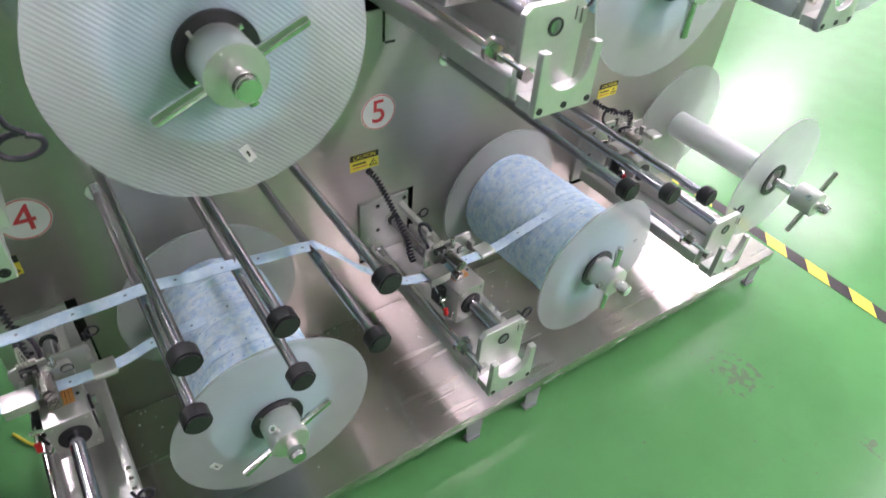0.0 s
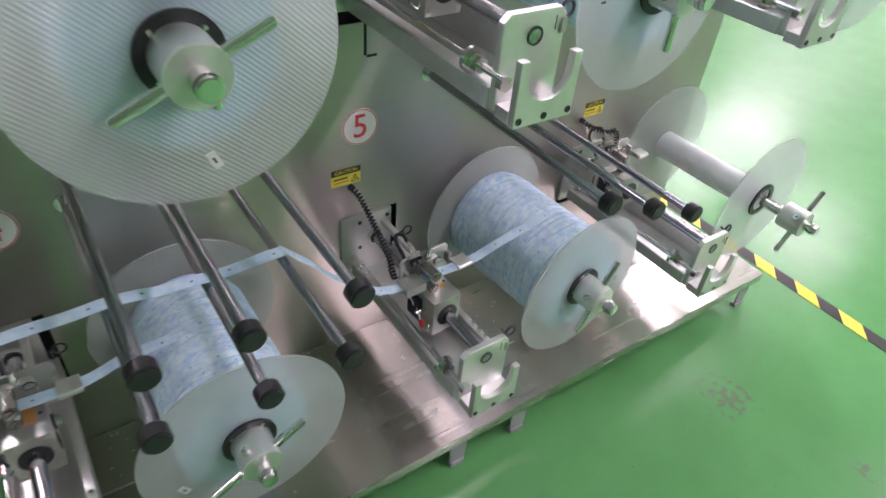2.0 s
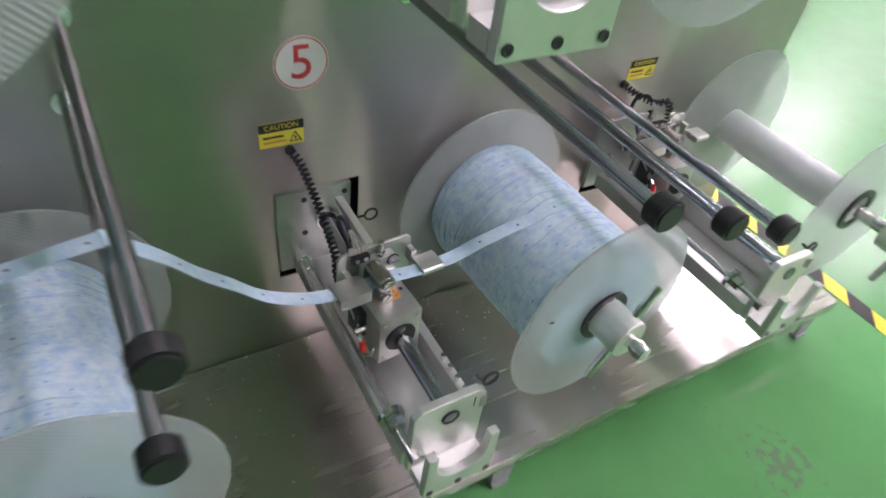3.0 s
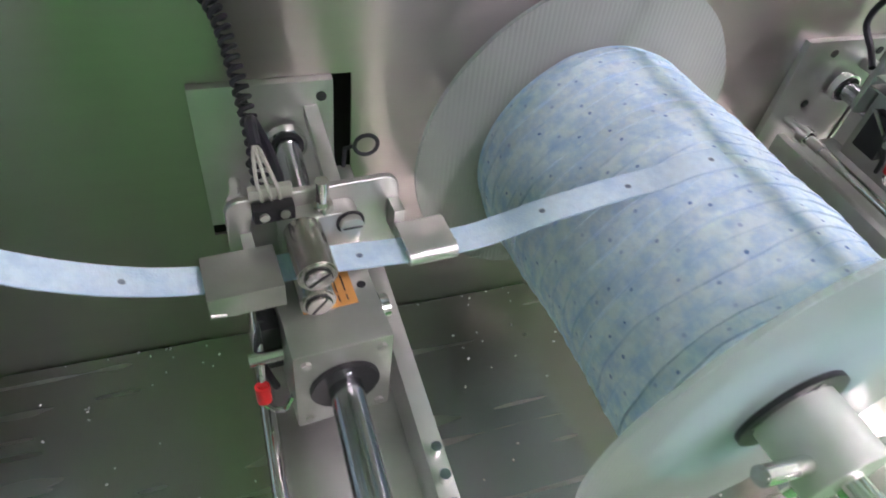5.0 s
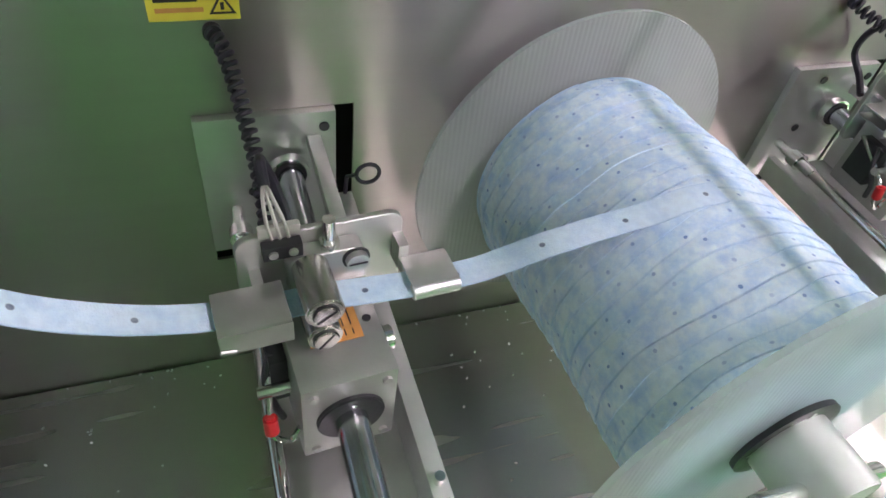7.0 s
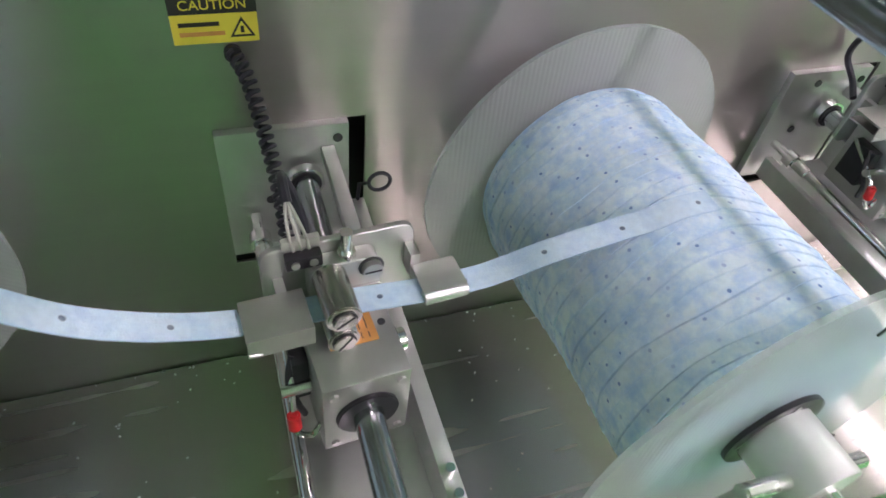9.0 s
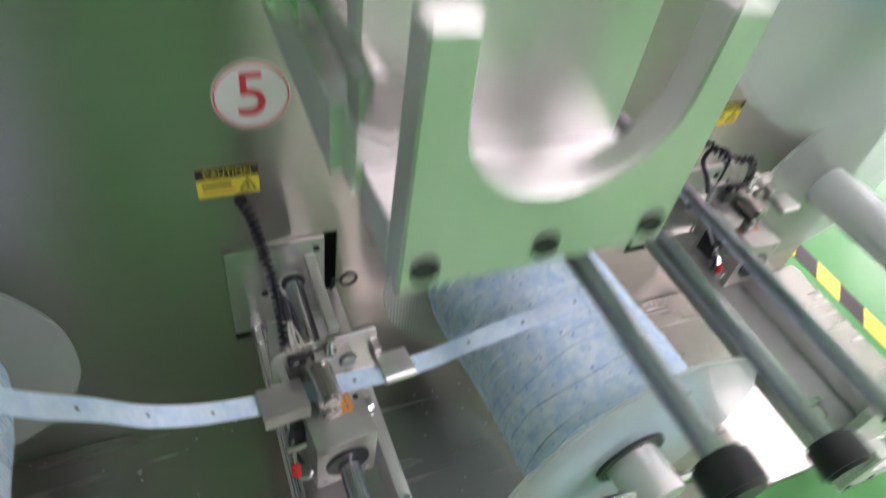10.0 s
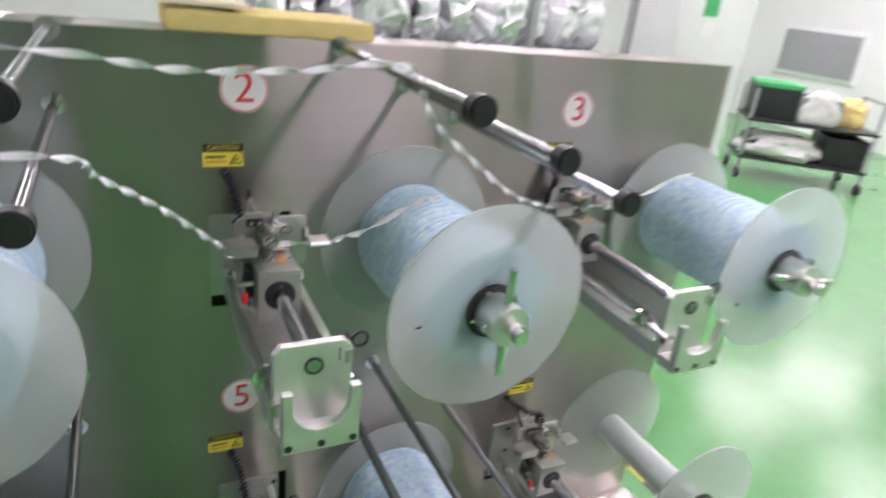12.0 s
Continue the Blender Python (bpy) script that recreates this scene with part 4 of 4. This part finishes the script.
outs = {k: strip_out(*k) for k in ((0, 0), (1, 0), (0, 1), (1, 1), (2, 1))}
tape_strip([(-1.5, -0.32, 0.80), (-0.80, -0.315, 0.780), (-0.508, -0.312, 0.7815), (-0.43, -0.312, 0.774), (-0.363, -0.312, 0.7695)])
RUN_Y = -0.305                         # where the middle carriage comes to rest
mid_tape = tape_strip([(0.0, 0.0, 0.0), (0.06, 0.004, 0.0075), (0.118, 0.010, 0.0165)])
mid_tape.matrix_basis = pose(-0.363, -0.312, 0.7705)
in_tape = tape_strip([(-0.247, 0.003, 0.787), (-0.236, 0.006, 0.783), (-0.20, 0.017, 0.738), (-0.13, 0.036, 0.650), (-0.09, 0.043, 0.607), (-0.05, 0.050, 0.573), (-0.02, 0.056, 0.555), (0.018, 0.059, 0.5455)])
in_tape.matrix_basis = pose(0, RUN_Y, 0)
tape_strip([(-1.4, -0.37, 1.40), (-0.6, -0.37, 1.408), (-0.214, -0.365, 1.4175), (-0.15, -0.29, 1.365), (-0.07, -0.235, 1.295), (0.018, -0.176, 1.2035)], width=0.0105, twist=lambda f: 52 * f, n=60, mat=PALETAPE)
tape_strip([(-1.4, -0.35, 1.53), (-0.6, -0.35, 1.532), (-0.212, -0.35, 1.536), (-0.05, -0.345, 1.520), (0.10, -0.34, 1.524), (0.262, -0.33, 1.5345), (0.33, -0.29, 1.45), (0.45, -0.22, 1.36), (0.60, -0.14, 1.26), (0.742, -0.083, 1.2035)], width=0.0105, twist=lambda f: 70 * f, n=60, mat=PALETAPE)

# ---------------------------------------------------------------- small things
chips = bmesh.new()
rnd = random.Random(4)
for k in range(230):
    x = rnd.uniform(-0.6, 1.25)
    y = -0.004 - abs(rnd.gauss(0, 0.15)) if rnd.random() < 0.75 else rnd.uniform(-0.02, -0.003)
    if y < -0.42:
        continue
    a = rnd.uniform(0, 3.14)
    w = rnd.uniform(0.0009, 0.002)
    bm2 = box(-w, -w * 0.6, 0, w, w * 0.6, 0.0006, bm=None)
    bmesh.ops.transform(bm2, verts=bm2.verts, matrix=Matrix.Translation((x, y, BASE + 0.0002)) @ Matrix.Rotation(a, 4, "Z"))
    tmp = bpy.data.meshes.new("tmp")
    bm2.to_mesh(tmp)
    bm2.free()
    chips.from_mesh(tmp)
    bpy.data.meshes.remove(tmp)
tagged(part("punched_chips", chips, CHIP, smooth=False), "tiny white punched-out chips scattered on the tray", "chips", kind="stuff")

slab = thing("foam_slab", "pale yellow foam slab lying on top of the cabinet", "foam slab")
bm = box(-0.04, 0.0, TOP + 0.0012, 0.33, 0.19, TOP + 0.036, 0.008)
for v in bm.verts:
    v.co.z += 0.006 * noise.noise(v.co * 14) * (v.co.z > TOP + 0.02)
part("slab", bm, FOAM, slab)
sheet = thing("foam_sheet", "thin cream foam sheet lying on the yellow slab", "foam sheet")
bm = box(-0.05, 0.012, TOP + 0.0425, 0.10, 0.17, TOP + 0.052, 0.003)
for v in bm.verts:
    v.co.z += 0.004 * noise.noise(v.co * 11)
part("sheet", bm, CREAM, sheet)


# ---------------------------------------------------------------- background
column = thing("column", "white painted square column with a small green sign", "column", kind="structure")
part("shaft", box(3.70, 2.69, 0, 4.48, 3.20, 3.4, 0.01), PAINT, column)
part("sign", box(3.92, 2.682, 1.60, 4.06, 2.689, 1.75), GREENP, column, "small green sign")
part("notice", box(3.93, 2.682, 1.46, 4.05, 2.689, 1.57), WHITEV, column, "small white notice")

wall_window = thing("wall_window", "dull grey glazed panel in the white wall", "window", kind="structure")
part("frame", box(9.56, 5.0, 0.82, 9.598, 6.4, 1.56, 0.01), PAINT, wall_window)
part("pane", box(9.545, 5.06, 0.88, 9.557, 6.34, 1.50), GREY, wall_window)

# trolley with crates
trolley = thing("trolley", "black metal trolley loaded with crates and sacks", "trolley", m=pose(6.5, 3.42, 0, 0, 0, -38))
for z in (0.22, 0.62):
    bm = box(-0.64, -0.33, z, 0.64, 0.33, z + 0.03, 0.004)
    part("shelf", bm, BLACK, trolley)
for x in (-0.61, 0.61):
    for y in (-0.30, 0.30):
        part("post", cyl((x, y, 0.12), (x, y, 0.95), 0.018), GREY, trolley)
        w = part("wheel", cyl((x - 0.02, y, 0.06), (x + 0.02, y, 0.06), 0.06), BLACK, trolley)
part("handle", cyl((0.61, -0.30, 0.95), (0.61, 0.30, 0.95), 0.018), GREY, trolley)


def crate(name, label, x, y, z, w, d, hgt, mat, turn):
    t = thing(name, label, "crate", m=pose(x, y, z, 0, 0, turn))
    part("bottom", box(-w / 2, -d / 2, 0, w / 2, d / 2, 0.012), mat, t)
    for a, b2 in (((-w / 2, -d / 2), (w / 2, -d / 2 + 0.012)), ((-w / 2, d / 2 - 0.012), (w / 2, d / 2))):
        part("side", box(a[0], a[1], 0.0121, b2[0], b2[1], hgt, 0.003), mat, t)
    for a, b2 in (((-w / 2, -d / 2 + 0.0121), (-w / 2 + 0.012, d / 2 - 0.0121)), ((w / 2 - 0.012, -d / 2 + 0.0121), (w / 2, d / 2 - 0.0121))):
        part("side", box(a[0], a[1], 0.0121, b2[0], b2[1], hgt, 0.003), mat, t)
    return t


def on_trolley(x, y):
    p = pose(6.5, 3.42, 0, 0, 0, -38) @ Vector((x, y, 0))
    return p.x, p.y


for x, y, z, w, d, hgt, mat, nm in ((-0.38, 0, 0.651, 0.42, 0.5, 0.32, BLACK, "black plastic crate standing on the trolley"), (0.05, 0.02, 0.651, 0.42, 0.5, 0.26, GREY, "grey plastic crate standing on the trolley"), (0.40, 0, 0.251, 0.42, 0.5, 0.3, BLACK, "black plastic crate on the trolley's lower shelf")):
    crate("crate", nm, *on_trolley(x, y), z, w, d, hgt, mat, -38)


def sack(x, y, z, sx, sy, sz, mat, label, seed):
    bm = bmesh.new()
    bmesh.ops.create_icosphere(bm, subdivisions=4, radius=1.0)
    for v in bm.verts:
        n = noise.fractal(v.co * 1.8 + Vector((seed, 0, 0)), 0.8, 2.0, 4)
        c = v.co * (1 + 0.22 * n)
        v.co = (c.x * sx, c.y * sy, max(c.z, -0.55) * sz + 0.55 * sz)
    t = thing("sack", label, "sack", m=pose(x, y, z, 0, 0, -38))
    part("cloth", bm, mat, t)


sack(*on_trolley(-0.2, -0.1), 0.251, 0.42, 0.26, 0.17, CLOTH, "crumpled off-white sack on the trolley", 2.0)
sack(*on_trolley(0.42, 0.0), 0.651, 0.15, 0.15, 0.19, FOAM, "crumpled yellow bag on the trolley", 5.0)
sack(*on_trolley(0.05, -0.18), 0.651, 0.19, 0.13, 0.22, CLOTH, "crumpled off-white sack on the trolley's top shelf", 7.0)
sack(*on_trolley(-0.42, 0.0), 0.251, 0.20, 0.24, 0.16, DARK, "crumpled dark bag on the trolley's lower shelf", 9.0)
lid = thing("box_lid", "green plastic lid lying on a crate", "lid", m=pose(*on_trolley(-0.38, 0), 0.972, 0, 0, -38))
part("lid", box(-0.22, -0.26, 0, 0.22, 0.26, 0.05, 0.01), GREENP, lid)

# rack of film-wrapped reels behind the cabinet
rack = thing("stock_rack", "steel rack behind the cabinet holding film-wrapped reels", "rack")
for x in (0.6, 1.6, 2.6, 3.5):
    part("post", box(x, 3.0, 0, x + 0.05, 3.05, 2.1), GREY, rack)
    part("post", box(x, 3.6, 0, x + 0.05, 3.65, 2.1), GREY, rack)
for z in (0.5, 1.2):
    part("shelf", box(0.6, 3.0, z, 3.55, 3.65, z + 0.03), GREY, rack)
rr = random.Random(8)
for k in range(13):
    x, y = 0.80 + 0.21 * k, 3.3 + rr.uniform(-0.08, 0.08)
    r = rr.uniform(0.20, 0.30)
    t = thing("wrapped_reel", "reel wrapped in shiny crumpled clear film", "reel", "wrapped reels on the rack", pose(x, y, 1.232, 0, 0, rr.uniform(-25, 25)))
    bm = cyl((-0.075, 0, r), (0.075, 0, r), r, seg=40)
    bmesh.ops.subdivide_edges(bm, edges=list(bm.edges), cuts=2, use_grid_fill=True)
    for v in bm.verts:
        v.co += 0.05 * noise.noise_vector(v.co * 13 + Vector((k, 0, 0)))
        v.co.z = max(v.co.z, 0.0)
    part("film", bm, FILM if k % 4 else CORE, t, smooth=False)
    part("core", ring((-0.09, 0, r), (0.09, 0, r), 0.035, 0.05), BLACK if k % 3 else CORE, t)


# what moves: the centre spool of the lower row, its carriage and the tape between them
def motions():
    turns = [(0.25 * k, 193.0 * 0.25 * k) for k in range(12)] + [(3.0, 570.0), (3.25, 602.0), (3.5, 627.0), (3.75, 642.0), (4.0, 649.0), (4.25, 651.0), (6.0, 651.0), (12.0, 651.0)]
    walk(spools[1, 0], [(t, pose(0.411, 0, 0.465, 0, a, 3.9)) for t, a in turns])
    ys = [(0.0, -0.354), (1.0, -0.342), (2.0, -0.331), (2.75, -0.322), (3.5, -0.309), (4.25, -0.305), (6.0, -0.305), (12.0, -0.305)]
    # the block sits slightly askew on its shaft
    for ob, askew in ((carriages[1, 0], 4.0), (outs[1, 0], 0.0)):
        walk(ob, [(t, pose(COLS[1], y, ROWS[0], 0, 0, askew)) for t, y in ys])
    walk(in_tape, [(t, pose(0, y, 0)) for t, y in ys])
    walk(mid_tape, [(t, pose(-0.363, -0.312, 0.7705, 0, 0, math.degrees(math.atan2(y - RUN_Y, 0.118)))) for t, y in ys])


motions()
